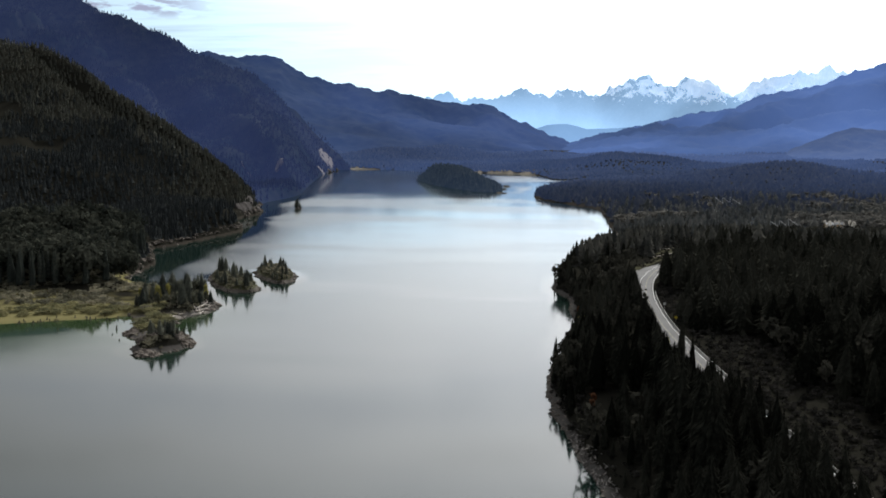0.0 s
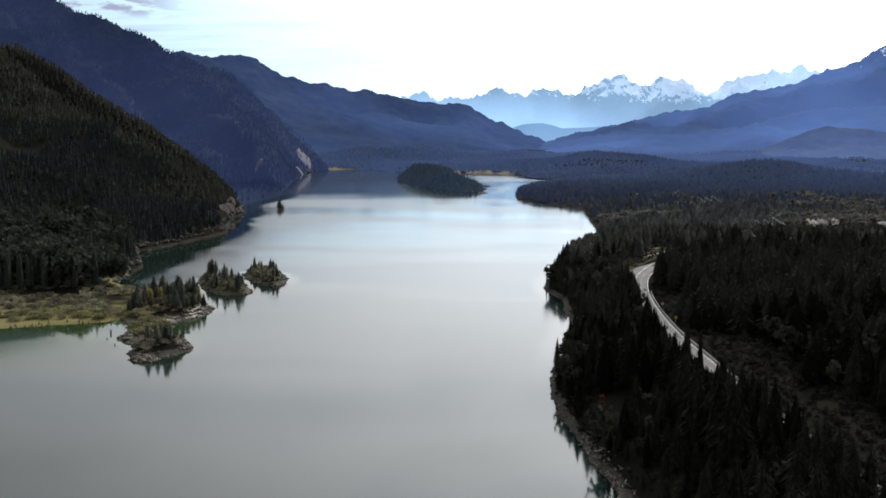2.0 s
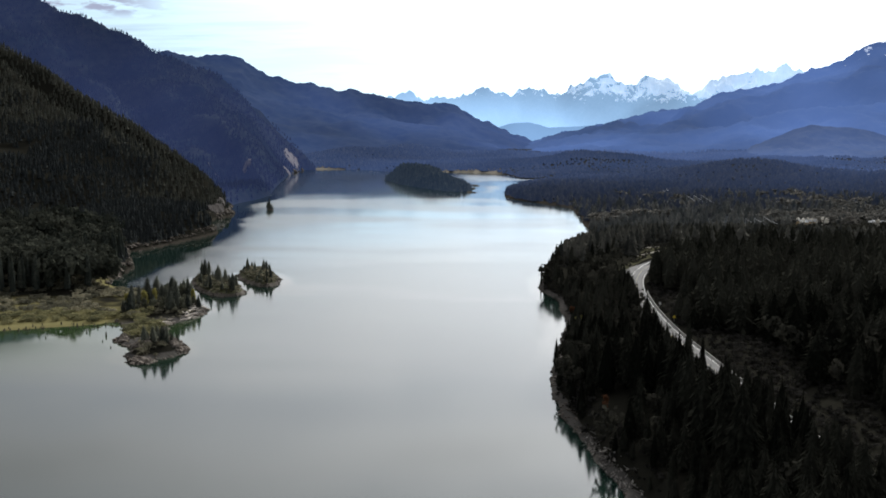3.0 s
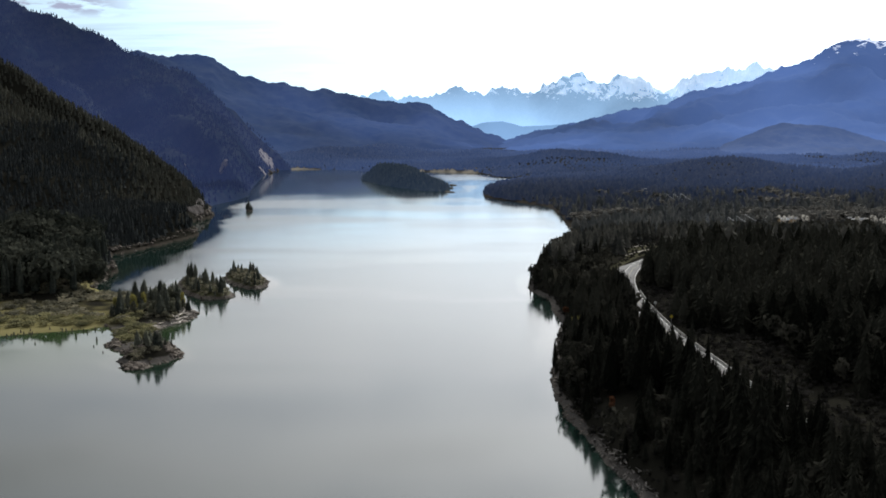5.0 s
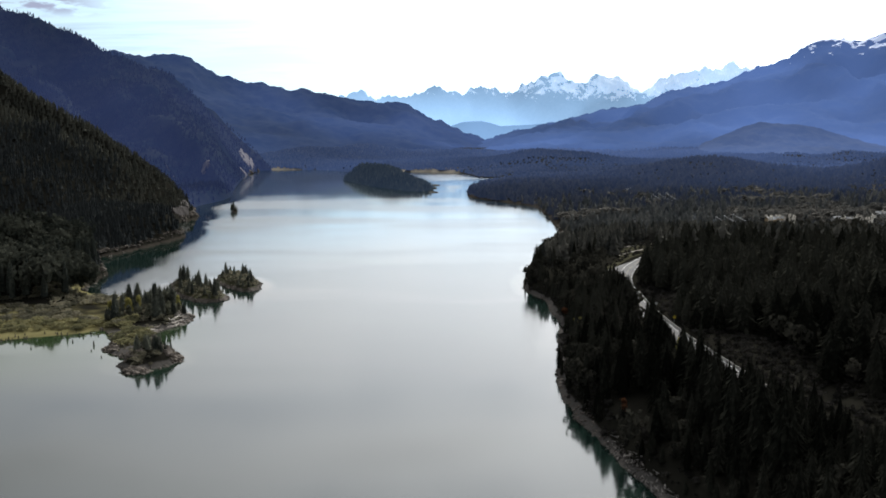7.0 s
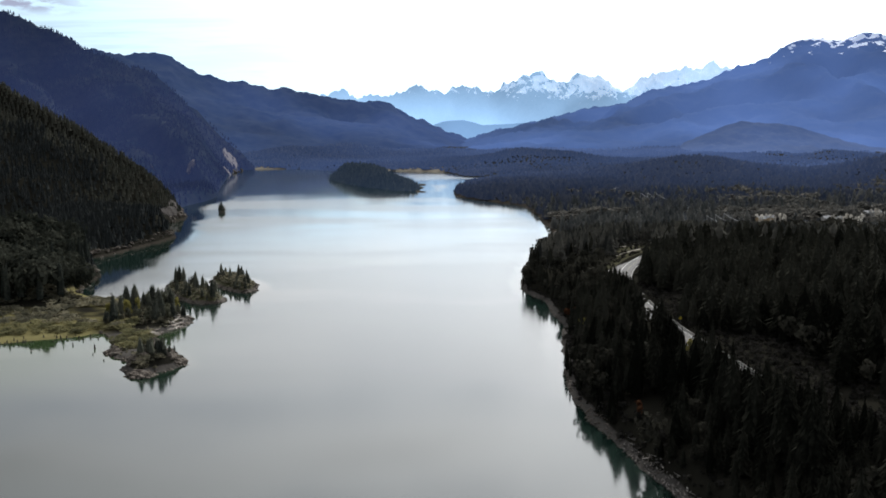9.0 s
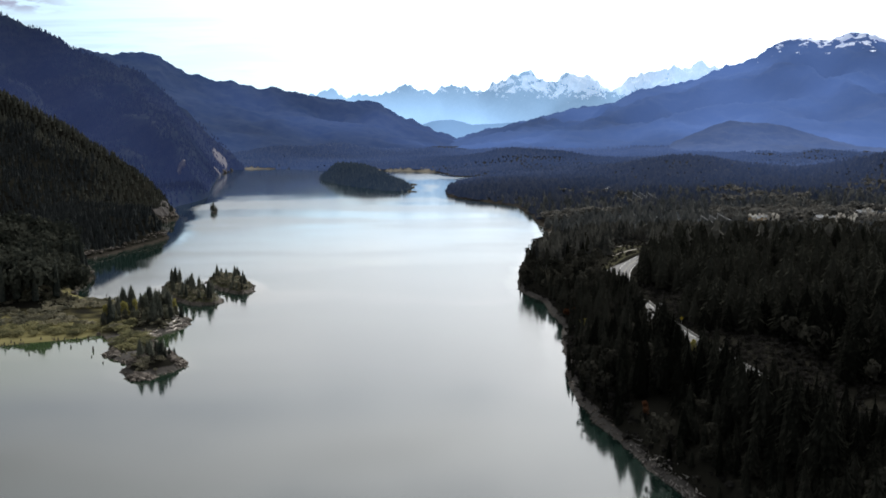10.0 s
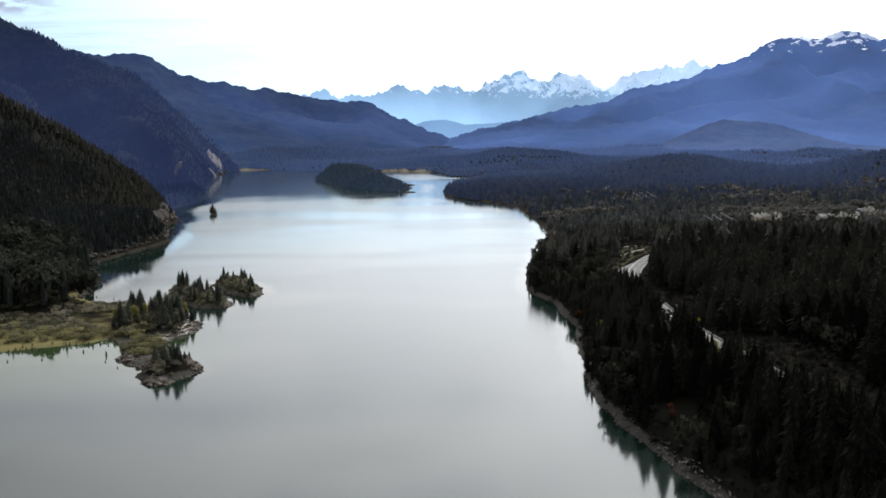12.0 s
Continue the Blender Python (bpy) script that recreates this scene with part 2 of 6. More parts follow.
def water_material():
    m = bpy.data.materials.new("lake_water")
    m.use_nodes = True
    nt = m.node_tree
    N, L = nt.nodes.new, nt.links.new
    bsdf = nt.nodes["Principled BSDF"]
    bsdf.inputs["IOR"].default_value = 1.333
    geo = N("ShaderNodeNewGeometry")
    off = N("ShaderNodeVectorMath"); off.operation = "DISTANCE"; off.inputs[1].default_value = (-185, 455, 0)
    L(geo.outputs["Position"], off.inputs[0])
    shoal = N("ShaderNodeMapRange"); shoal.interpolation_type = "SMOOTHSTEP"
    shoal.inputs[1].default_value, shoal.inputs[2].default_value = 30, 120
    L(off.outputs["Value"], shoal.inputs[0])
    deep = N("ShaderNodeMix"); deep.data_type = "RGBA"
    deep.inputs[6].default_value, deep.inputs[7].default_value = (0.024, 0.042, 0.016, 1), (0.006, 0.0145, 0.0112, 1)
    L(shoal.outputs[0], deep.inputs[0]); L(deep.outputs[2], bsdf.inputs["Base Color"])
    # wind ruffles the open water, the lee of the shores and the far end lie calm
    stretch = N("ShaderNodeMapping"); stretch.inputs["Scale"].default_value = (0.0022, 0.006, 1.0)
    stretch.inputs["Rotation"].default_value = (0, 0, 0.5)
    L(geo.outputs["Position"], stretch.inputs[0])
    big = N("ShaderNodeTexNoise"); big.inputs["Scale"].default_value, big.inputs["Detail"].default_value = 1.0, 4
    L(stretch.outputs[0], big.inputs["Vector"])
    ro = N("ShaderNodeMapRange"); ro.interpolation_type = "SMOOTHSTEP"
    ro.inputs[1].default_value, ro.inputs[2].default_value = 0.42, 0.58
    ro.inputs[3].default_value, ro.inputs[4].default_value = 0.09, 0.17
    L(big.outputs[0], ro.inputs[0])
    lee = N("ShaderNodeAttribute"); lee.attribute_name = "calm"
    wind = N("ShaderNodeMix")
    where = N("ShaderNodeSeparateXYZ"); L(geo.outputs["Position"], where.inputs[0])
    still = N("ShaderNodeMapRange"); still.inputs[1].default_value, still.inputs[2].default_value = -60, 20
    still.inputs[3].default_value, still.inputs[4].default_value = 0.035, 0.085
    L(where.outputs[0], still.inputs[0])
    head = N("ShaderNodeMapRange"); head.inputs[1].default_value, head.inputs[2].default_value = 1250, 1450
    head.inputs[3].default_value, head.inputs[4].default_value = 0.0, 0.075
    L(where.outputs[1], head.inputs[0])
    most = N("ShaderNodeMath"); most.operation = "MAXIMUM"
    L(still.outputs[0], most.inputs[0]); L(head.outputs[0], most.inputs[1]); L(most.outputs[0], wind.inputs[3])
    L(lee.outputs["Fac"], wind.inputs[0])
    gusts = N("ShaderNodeMapRange"); gusts.inputs[1].default_value, gusts.inputs[2].default_value = -60, -135
    gusts.inputs[3].default_value, gusts.inputs[4].default_value = 0.0, 1.0
    L(where.outputs[0], gusts.inputs[0])
    cove = N("ShaderNodeMapRange"); cove.inputs[1].default_value, cove.inputs[2].default_value = 560, 680
    cove.inputs[3].default_value, cove.inputs[4].default_value = -0.03, 0.05
    L(where.outputs[1], cove.inputs[0])
    open_water = N("ShaderNodeMath"); open_water.operation = "MULTIPLY_ADD"
    L(gusts.outputs[0], open_water.inputs[0]); L(cove.outputs[0], open_water.inputs[1])
    L(ro.outputs[0], open_water.inputs[2]); L(open_water.outputs[0], wind.inputs[2])
    L(wind.outputs[0], bsdf.inputs["Roughness"])
    rip = N("ShaderNodeTexNoise"); rip.inputs["Scale"].default_value, rip.inputs["Detail"].default_value = 0.5, 3
    L(geo.outputs["Position"], rip.inputs["Vector"])
    bp = N("ShaderNodeBump"); bp.inputs["Strength"].default_value, bp.inputs["Distance"].default_value = 0.15, 0.03
    L(rip.outputs[0], bp.inputs["Height"]); L(bp.outputs[0], bsdf.inputs["Normal"])
    return m


WATER = water_material()
GROUND = material("ground_soil", (0.042, 0.039, 0.036), (0.09, 0.084, 0.077), 0.08, 0.9, 1.0, 0.15, 0.0)
GROUND = over(GROUND, (0.15, 0.135, 0.062), -136, -150, 0, 14, 0.08)
GROUND = over(GROUND, (0.034, 0.03, 0.025), 600, 625, 1, 14, 0.08)
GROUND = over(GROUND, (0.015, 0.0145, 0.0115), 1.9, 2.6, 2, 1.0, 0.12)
# valley ground toned dark and bluish in place of haze between the trees
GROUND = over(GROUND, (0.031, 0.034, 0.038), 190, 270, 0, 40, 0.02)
GROUND = sandy(GROUND, (0.2, 0.182, 0.15))
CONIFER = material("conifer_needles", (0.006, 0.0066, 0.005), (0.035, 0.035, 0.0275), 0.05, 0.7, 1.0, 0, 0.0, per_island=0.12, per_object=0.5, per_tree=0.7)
# the bluish grey put into this colour stands in for haze
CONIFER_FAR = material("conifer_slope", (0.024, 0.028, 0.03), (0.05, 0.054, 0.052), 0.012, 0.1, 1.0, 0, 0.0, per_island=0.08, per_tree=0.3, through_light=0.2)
# lighter copy of conifer_slope; the crest's sunlight is put into its colour
CONIFER_CREST = material("sunlit_crest_conifer", (0.058, 0.062, 0.053), (0.138, 0.136, 0.11), 0.012, 0.1, 1.0, 0, 0.0, per_island=0.08, per_tree=0.3, through_light=0.45)
# paler copy of conifer_needles, with slight haze put into the colour
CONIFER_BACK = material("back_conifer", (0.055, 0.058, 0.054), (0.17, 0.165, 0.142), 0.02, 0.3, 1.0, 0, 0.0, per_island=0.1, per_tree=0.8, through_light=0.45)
# brighter copy of conifer_needles; sunlight on the west bank is put into it
CONIFER_ISLE = material("islet_conifer", (0.042, 0.048, 0.042), (0.155, 0.16, 0.125), 0.1, 0.8, 1.0, 0, 0.0, per_island=0.12, per_object=0.6, per_tree=0.4, through_light=0.3)
BARK = material("bark", (0.05, 0.04, 0.03), (0.11, 0.09, 0.07), 0.6, 6, 0.9, 0.03, 0.1)
LEAF_DARK = material("broadleaf_dark", (0.019, 0.022, 0.018), (0.062, 0.065, 0.051), 0.05, 0.8, 1.0, 0, 0.0, per_island=0.1, per_tree=0.8, through_light=0.25)
# conifer colour raised to a bright bluish grey that paints in valley haze
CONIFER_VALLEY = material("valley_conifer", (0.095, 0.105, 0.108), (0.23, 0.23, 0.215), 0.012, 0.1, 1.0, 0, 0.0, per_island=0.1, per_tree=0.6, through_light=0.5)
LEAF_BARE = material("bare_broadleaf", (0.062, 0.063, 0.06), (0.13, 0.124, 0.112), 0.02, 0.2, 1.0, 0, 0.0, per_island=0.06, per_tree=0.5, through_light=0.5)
# darker broadleaf copy; the east bank's shade is put into the colour
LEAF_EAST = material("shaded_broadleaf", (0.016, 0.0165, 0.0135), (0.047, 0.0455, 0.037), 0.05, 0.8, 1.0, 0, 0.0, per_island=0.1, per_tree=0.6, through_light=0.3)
LEAF_YELLOW = material("autumn_yellow_leaves", (0.15, 0.142, 0.05), (0.32, 0.285, 0.085), 0.2, 1.5, 0.9, 0, 0.05, per_island=0.25, through_light=0.4)
LEAF_ALDER = material("alder_leaves", (0.05, 0.054, 0.042), (0.15, 0.15, 0.105), 0.15, 1.0, 0.9, 0, 0.05, per_island=0.2, per_object=0.6, through_light=0.4)
TWIG_PALE = material("pale_birch_twigs", (0.28, 0.265, 0.24), (0.55, 0.53, 0.48), 0.15, 1.0, 0.9, 0, 0.05, per_island=0.3, per_object=0.8, through_light=0.5)
LEAF_ORANGE = material("autumn_orange_leaves", (0.06, 0.03, 0.018), (0.12, 0.052, 0.024), 0.2, 1.5, 0.9, 0, 0.05, per_island=0.3, through_light=0.3)
SHRUB = material("willow_shrub", (0.1, 0.1, 0.058), (0.245, 0.23, 0.12), 0.07, 0.9, 1.0, 0, 0.0, per_island=0.12, per_object=0.8, per_tree=0.4, through_light=0.5)
ISLE = over(material("islet_rock", (0.04, 0.034, 0.029), (0.13, 0.114, 0.098), 0.25, 2.0, 0.95, 0.15, 0.1), (0.045, 0.045, 0.02), 1.9, 2.6, 2, 1.6, 0.3)
ROCK = material("shore_rock", (0.042, 0.036, 0.03), (0.15, 0.128, 0.108), 0.25, 2.5, 0.9, 0.12, 0.15, per_object=0.4, per_island=0.3)
DRIFT = material("bleached_driftwood", (0.09, 0.082, 0.074), (0.21, 0.195, 0.18), 0.4, 4, 0.9, 0.02, 0.1, per_object=0.7)
DRIFT_PALE = material("pale_driftwood", (0.27, 0.24, 0.21), (0.52, 0.48, 0.43), 0.4, 4, 0.9, 0.02, 0.1, per_object=0.7)
ASPHALT = material("worn_asphalt", (0.064, 0.063, 0.062), (0.104, 0.102, 0.1), 0.08, 2.0, 0.85, 0.01, 0.2)
CONCRETE = material("concrete", (0.3, 0.29, 0.27), (0.42, 0.41, 0.39), 0.2, 3.0, 0.9, 0.01, 0.1)
GRASS = material("dry_grass", (0.033, 0.033, 0.021), (0.066, 0.063, 0.04), 0.08, 1.0, 1.0, 0.1, 0.0)
# blue emission paints far haze onto the forests, ridges and ranges below
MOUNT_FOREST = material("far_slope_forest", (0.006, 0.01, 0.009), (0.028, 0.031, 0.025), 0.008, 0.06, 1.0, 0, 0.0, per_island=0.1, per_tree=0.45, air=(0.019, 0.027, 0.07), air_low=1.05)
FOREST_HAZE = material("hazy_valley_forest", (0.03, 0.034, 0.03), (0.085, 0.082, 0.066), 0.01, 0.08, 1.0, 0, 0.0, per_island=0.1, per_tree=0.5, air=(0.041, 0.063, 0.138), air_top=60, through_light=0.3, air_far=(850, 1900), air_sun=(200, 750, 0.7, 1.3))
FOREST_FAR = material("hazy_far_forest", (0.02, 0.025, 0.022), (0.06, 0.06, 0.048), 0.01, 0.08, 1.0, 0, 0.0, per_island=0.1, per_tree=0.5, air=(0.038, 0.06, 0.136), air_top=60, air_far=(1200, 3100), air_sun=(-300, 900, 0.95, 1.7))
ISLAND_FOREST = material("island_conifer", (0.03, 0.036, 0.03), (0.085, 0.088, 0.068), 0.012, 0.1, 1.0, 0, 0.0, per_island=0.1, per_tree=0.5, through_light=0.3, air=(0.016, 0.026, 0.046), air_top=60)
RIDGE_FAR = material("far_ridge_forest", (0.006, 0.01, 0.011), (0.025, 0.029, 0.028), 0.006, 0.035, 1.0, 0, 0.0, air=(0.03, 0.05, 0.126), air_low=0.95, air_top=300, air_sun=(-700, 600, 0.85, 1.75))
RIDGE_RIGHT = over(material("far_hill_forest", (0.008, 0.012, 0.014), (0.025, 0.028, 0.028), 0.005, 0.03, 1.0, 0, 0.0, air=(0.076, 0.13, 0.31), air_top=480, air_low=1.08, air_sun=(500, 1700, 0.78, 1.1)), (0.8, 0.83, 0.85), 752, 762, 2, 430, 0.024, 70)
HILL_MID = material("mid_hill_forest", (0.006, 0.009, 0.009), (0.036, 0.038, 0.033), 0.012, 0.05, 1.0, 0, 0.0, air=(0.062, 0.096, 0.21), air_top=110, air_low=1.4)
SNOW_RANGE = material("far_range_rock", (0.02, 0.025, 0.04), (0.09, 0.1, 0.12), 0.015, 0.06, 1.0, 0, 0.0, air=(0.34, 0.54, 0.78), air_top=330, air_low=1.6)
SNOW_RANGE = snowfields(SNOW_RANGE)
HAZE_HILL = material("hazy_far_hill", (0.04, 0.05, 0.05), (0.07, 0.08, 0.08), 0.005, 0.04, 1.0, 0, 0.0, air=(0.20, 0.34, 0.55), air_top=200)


# ---------------------------------------------------------------- arithmetic for the land
def vnoise(x, y, seed=0):
    """Smooth value noise from 0 to 1 on arrays."""
    xi, yi = np.floor(x), np.floor(y)
    fx, fy = x - xi, y - yi
    fx, fy = fx * fx * (3 - 2 * fx), fy * fy * (3 - 2 * fy)

    def h(a, b):
        v = np.sin(a * 127.1 + b * 311.7 + seed * 74.7) * 43758.5453
        return v - np.floor(v)
    return (h(xi, yi) * (1 - fx) + h(xi + 1, yi) * fx) * (1 - fy) + (h(xi, yi + 1) * (1 - fx) + h(xi + 1, yi + 1) * fx) * fy


def fbm(x, y, seed=0, octaves=4):
    total, amp, norm = 0.0, 1.0, 0.0
    for k in range(octaves):
        total = total + amp * vnoise(x * 2 ** k, y * 2 ** k, seed + 13 * k)
        norm, amp = norm + amp, amp * 0.5
    return total / norm


def step(a, b, v):
    u = np.clip((v - a) / (b - a), 0, 1)
    return u * u * (3 - 2 * u)


def rounded(points, times=2, closed=True):
    """Cuts the corners of a line (Chaikin)."""
    p = np.array(points, float)
    for _ in range(times):
        q = np.roll(p, -1, 0) if closed else p[1:]
        r = p if closed else p[:-1]
        s = np.stack([0.75 * r + 0.25 * q, 0.25 * r + 0.75 * q], 1).reshape(-1, p.shape[1])
        p = s if closed else np.vstack([p[:1], s, p[-1:]])
    return p


def to_line(x, y, line, closed=False):
    """Distance to a line, and the line's own third value there (0 if it has none)."""
    best, val = np.full(x.shape, 1e12), np.zeros(x.shape)
    n = len(line)
    for i in range(n if closed else n - 1):
        a, b = line[i], line[(i + 1) % n]
        dx, dy = b[0] - a[0], b[1] - a[1]
        u = np.clip(((x - a[0]) * dx + (y - a[1]) * dy) / max(dx * dx + dy * dy, 1e-9), 0, 1)
        d = (x - a[0] - u * dx) ** 2 + (y - a[1] - u * dy) ** 2
        m = d < best
        best = np.where(m, d, best)
        if len(a) > 2:
            val = np.where(m, a[2] + u * (b[2] - a[2]), val)
    return np.sqrt(best), val


def inside(x, y, ring):
    r = np.zeros(x.shape, bool)
    n = len(ring)
    for i in range(n):
        (x0, y0), (x1, y1) = ring[i][:2], ring[(i + 1) % n][:2]
        if y0 != y1:
            r ^= ((y0 > y) != (y1 > y)) & (x < (x1 - x0) * (y - y0) / (y1 - y0) + x0)
    return r


def signed(x, y, ring):
    """Distance to a ring, positive inside."""
    d, _ = to_line(x, y, ring, True)
    return np.where(inside(x, y, ring), d, -d)


# ---------------------------------------------------------------- plan of the place
LEFT_SHORE = [(-520, -400), (-480, 100), (-360, 330), (-262, 428), (-204, 451), (-181, 460), (-160, 468), (-151, 477), (-145, 460), (-141, 446),
              (-140.5, 434), (-135, 420), (-123, 411), (-130, 401), (-121, 385), (-116, 388), (-112, 394), (-107, 402), (-104, 413), (-112, 430), (-119, 438), (-124, 451), (-124, 468), (-118, 479),
              (-113, 497), (-116, 511), (-137, 552), (-155, 567), (-168, 572), (-182, 579), (-190, 592), (-193, 620), (-194, 645), (-194, 664), (-212, 712), (-224, 752), (-211, 764), (-205, 792), (-196, 822),
              (-186, 866), (-181, 898), (-193, 932), (-211, 985), (-211, 1038), (-199, 1058), (-205, 1115), (-226, 1190), (-224, 1262), (-208, 1325), (-203, 1420), (-213, 1500), (-228, 1690), (-238, 1850),
              (-256, 2120), (-249, 2280), (-243, 2352)]
RIGHT_SHORE = [(-180, 2347), (-111, 2292), (-60, 2225), (20, 2240), (110, 2235), (172, 2195), (209, 2108), (210, 1992), (229, 1922), (250, 1952), (282, 1978), (286, 1950), (252, 1880), (228, 1838), (198, 1765), (152, 1580), (131, 1440),
               (128, 1366), (142, 1318), (160, 1270), (177, 1222), (188, 1192), (180, 1116), (168, 1000), (158, 914), (128, 800), (92, 700), (72, 620), (65, 582), (63, 562), (68, 545), (70, 534), (66, 513), (66, 492), (61, 462),
               (52, 425), (47, 397), (43, 375), (40, 362), (37, 350), (34.5, 336), (37, 326), (37, 313), (37, 298), (37, 281), (38, 264), (39.5, 246), (44, 200), (60, 100), (90, -100), (130, -400)]
LAKE = rounded(LEFT_SHORE + RIGHT_SHORE, 2)
SPUR = [(-1100, 1400, 330), (-788, 1506, 231), (-664, 1510, 218), (-595, 1485, 210), (-531, 1445, 182), (-454, 1377, 138), (-349, 1273, 92), (-251, 1152, 44), (-216, 1103, 14)]
MOUNT = [(-2000, 2400, 390), (-1300, 2500, 460), (-1051, 2405, 461), (-858, 2379, 397), (-782, 2347, 357), (-681, 2316, 325), (-574, 2247, 269), (-496, 2286, 242),
         (-400, 2325, 194), (-327, 2357, 131), (-264, 2385, 50), (-243, 2407, 8)]
ROAD = rounded([(120, -200, 14), (96, 60, 14), (86, 180, 14.5), (84, 250, 15), (85, 325, 15), (86, 372, 15), (89, 410, 15), (94, 452, 15), (101, 490, 15), (109, 522, 15), (124, 560, 15.5), (152, 608, 16),
                (190, 650, 16), (240, 720, 15), (300, 830, 12)], 2, closed=False)


# wooded hills on the valley floor: centre, half widths along x and y, height
HILLS = [(562, 1660, 105, 230, 27), (650, 1590, 80, 200, 6), (815, 1330, 105, 210, 40), (960, 1230, 160, 240, 28), (363, 2330, 75, 110, 15), (490, 2300, 95, 120, 20), (0, 2830, 120, 130, 26), (270, 2900, 160, 140, 16),
         (1010, 2330, 130, 150, 8), (1200, 2130, 130, 170, 8), (-170, 2740, 90, 120, 18), (640, 2120, 110, 130, 14)]


def hills(x, y):
    total = 0.0
    for cx, cy, wx, wy, top in HILLS:
        total = total + top * np.exp(-((x - cx) / wx) ** 2 - ((y - cy) / wy) ** 2)
    return total * (0.75 + 0.5 * fbm(x / 120, y / 120, 28, 3))


CLEARING = np.array([(97, 505), (101, 548), (122, 591), (150, 677), (183, 730), (196, 716), (182, 690), (162, 630), (150, 608), (124, 560), (108, 515)], float)


ISLES = {
    "islet_south": ([(-146, 616), (-140, 585), (-130, 562), (-118, 544), (-101, 550), (-109, 580), (-124, 606), (-138, 620)], 3.5, "rocky islet with dark conifers"),
    "islet_north": ([(-123, 641), (-117, 612), (-106, 589), (-94, 577), (-88, 594), (-92, 622), (-104, 640)], 3.0, "small rocky islet with a few conifers and shrubs"),
    "island_far": ([(-53, 1920), (-38, 1795), (-8, 1668), (24, 1585), (50, 1524), (66, 1505), (83, 1528), (93, 1568), (90, 1640), (84, 1760), (40, 1900), (-20, 1965)], 22.0, "long wooded island far up the lake"),
    "islet_snag": ([(-174, 1146), (-166, 1144), (-163, 1154), (-172, 1158)], 0.8, "tiny rock islet with one conifer"),
    "rocks_tip": ([(78, 1492), (92, 1482), (97, 1487), (84, 1502)], 0.5, "low bare rocks off the far island's tip"),
    "rocks_middle": ([(90, 1590), (100, 1588), (102, 1596), (92, 1599)], 0.5, "low bare rocks beside the far island"),
    "rocks_far": ([(97, 1672), (112, 1668), (114, 1678), (100, 1684)], 0.7, "low bare rocks beside the far island"),
}


# bare rock faces: centre and half widths
CLIFFS = [(-267, 2275, 19, 66), (-256, 2085, 9, 24), (-257, 1556, 9, 16), (-310, 1558, 9, 14), (-212, 1052, 10, 22), (-211, 1092, 9, 20)]


def bare_rock(x, y):
    r = np.zeros(np.shape(x), bool)
    for cx, cy, rx, ry in CLIFFS:
        r |= (np.hypot((x - cx) / rx, (y - cy) / ry) < 0.8) & (fbm(x / 9, y / 9, 48, 2) < 0.6)
    return r


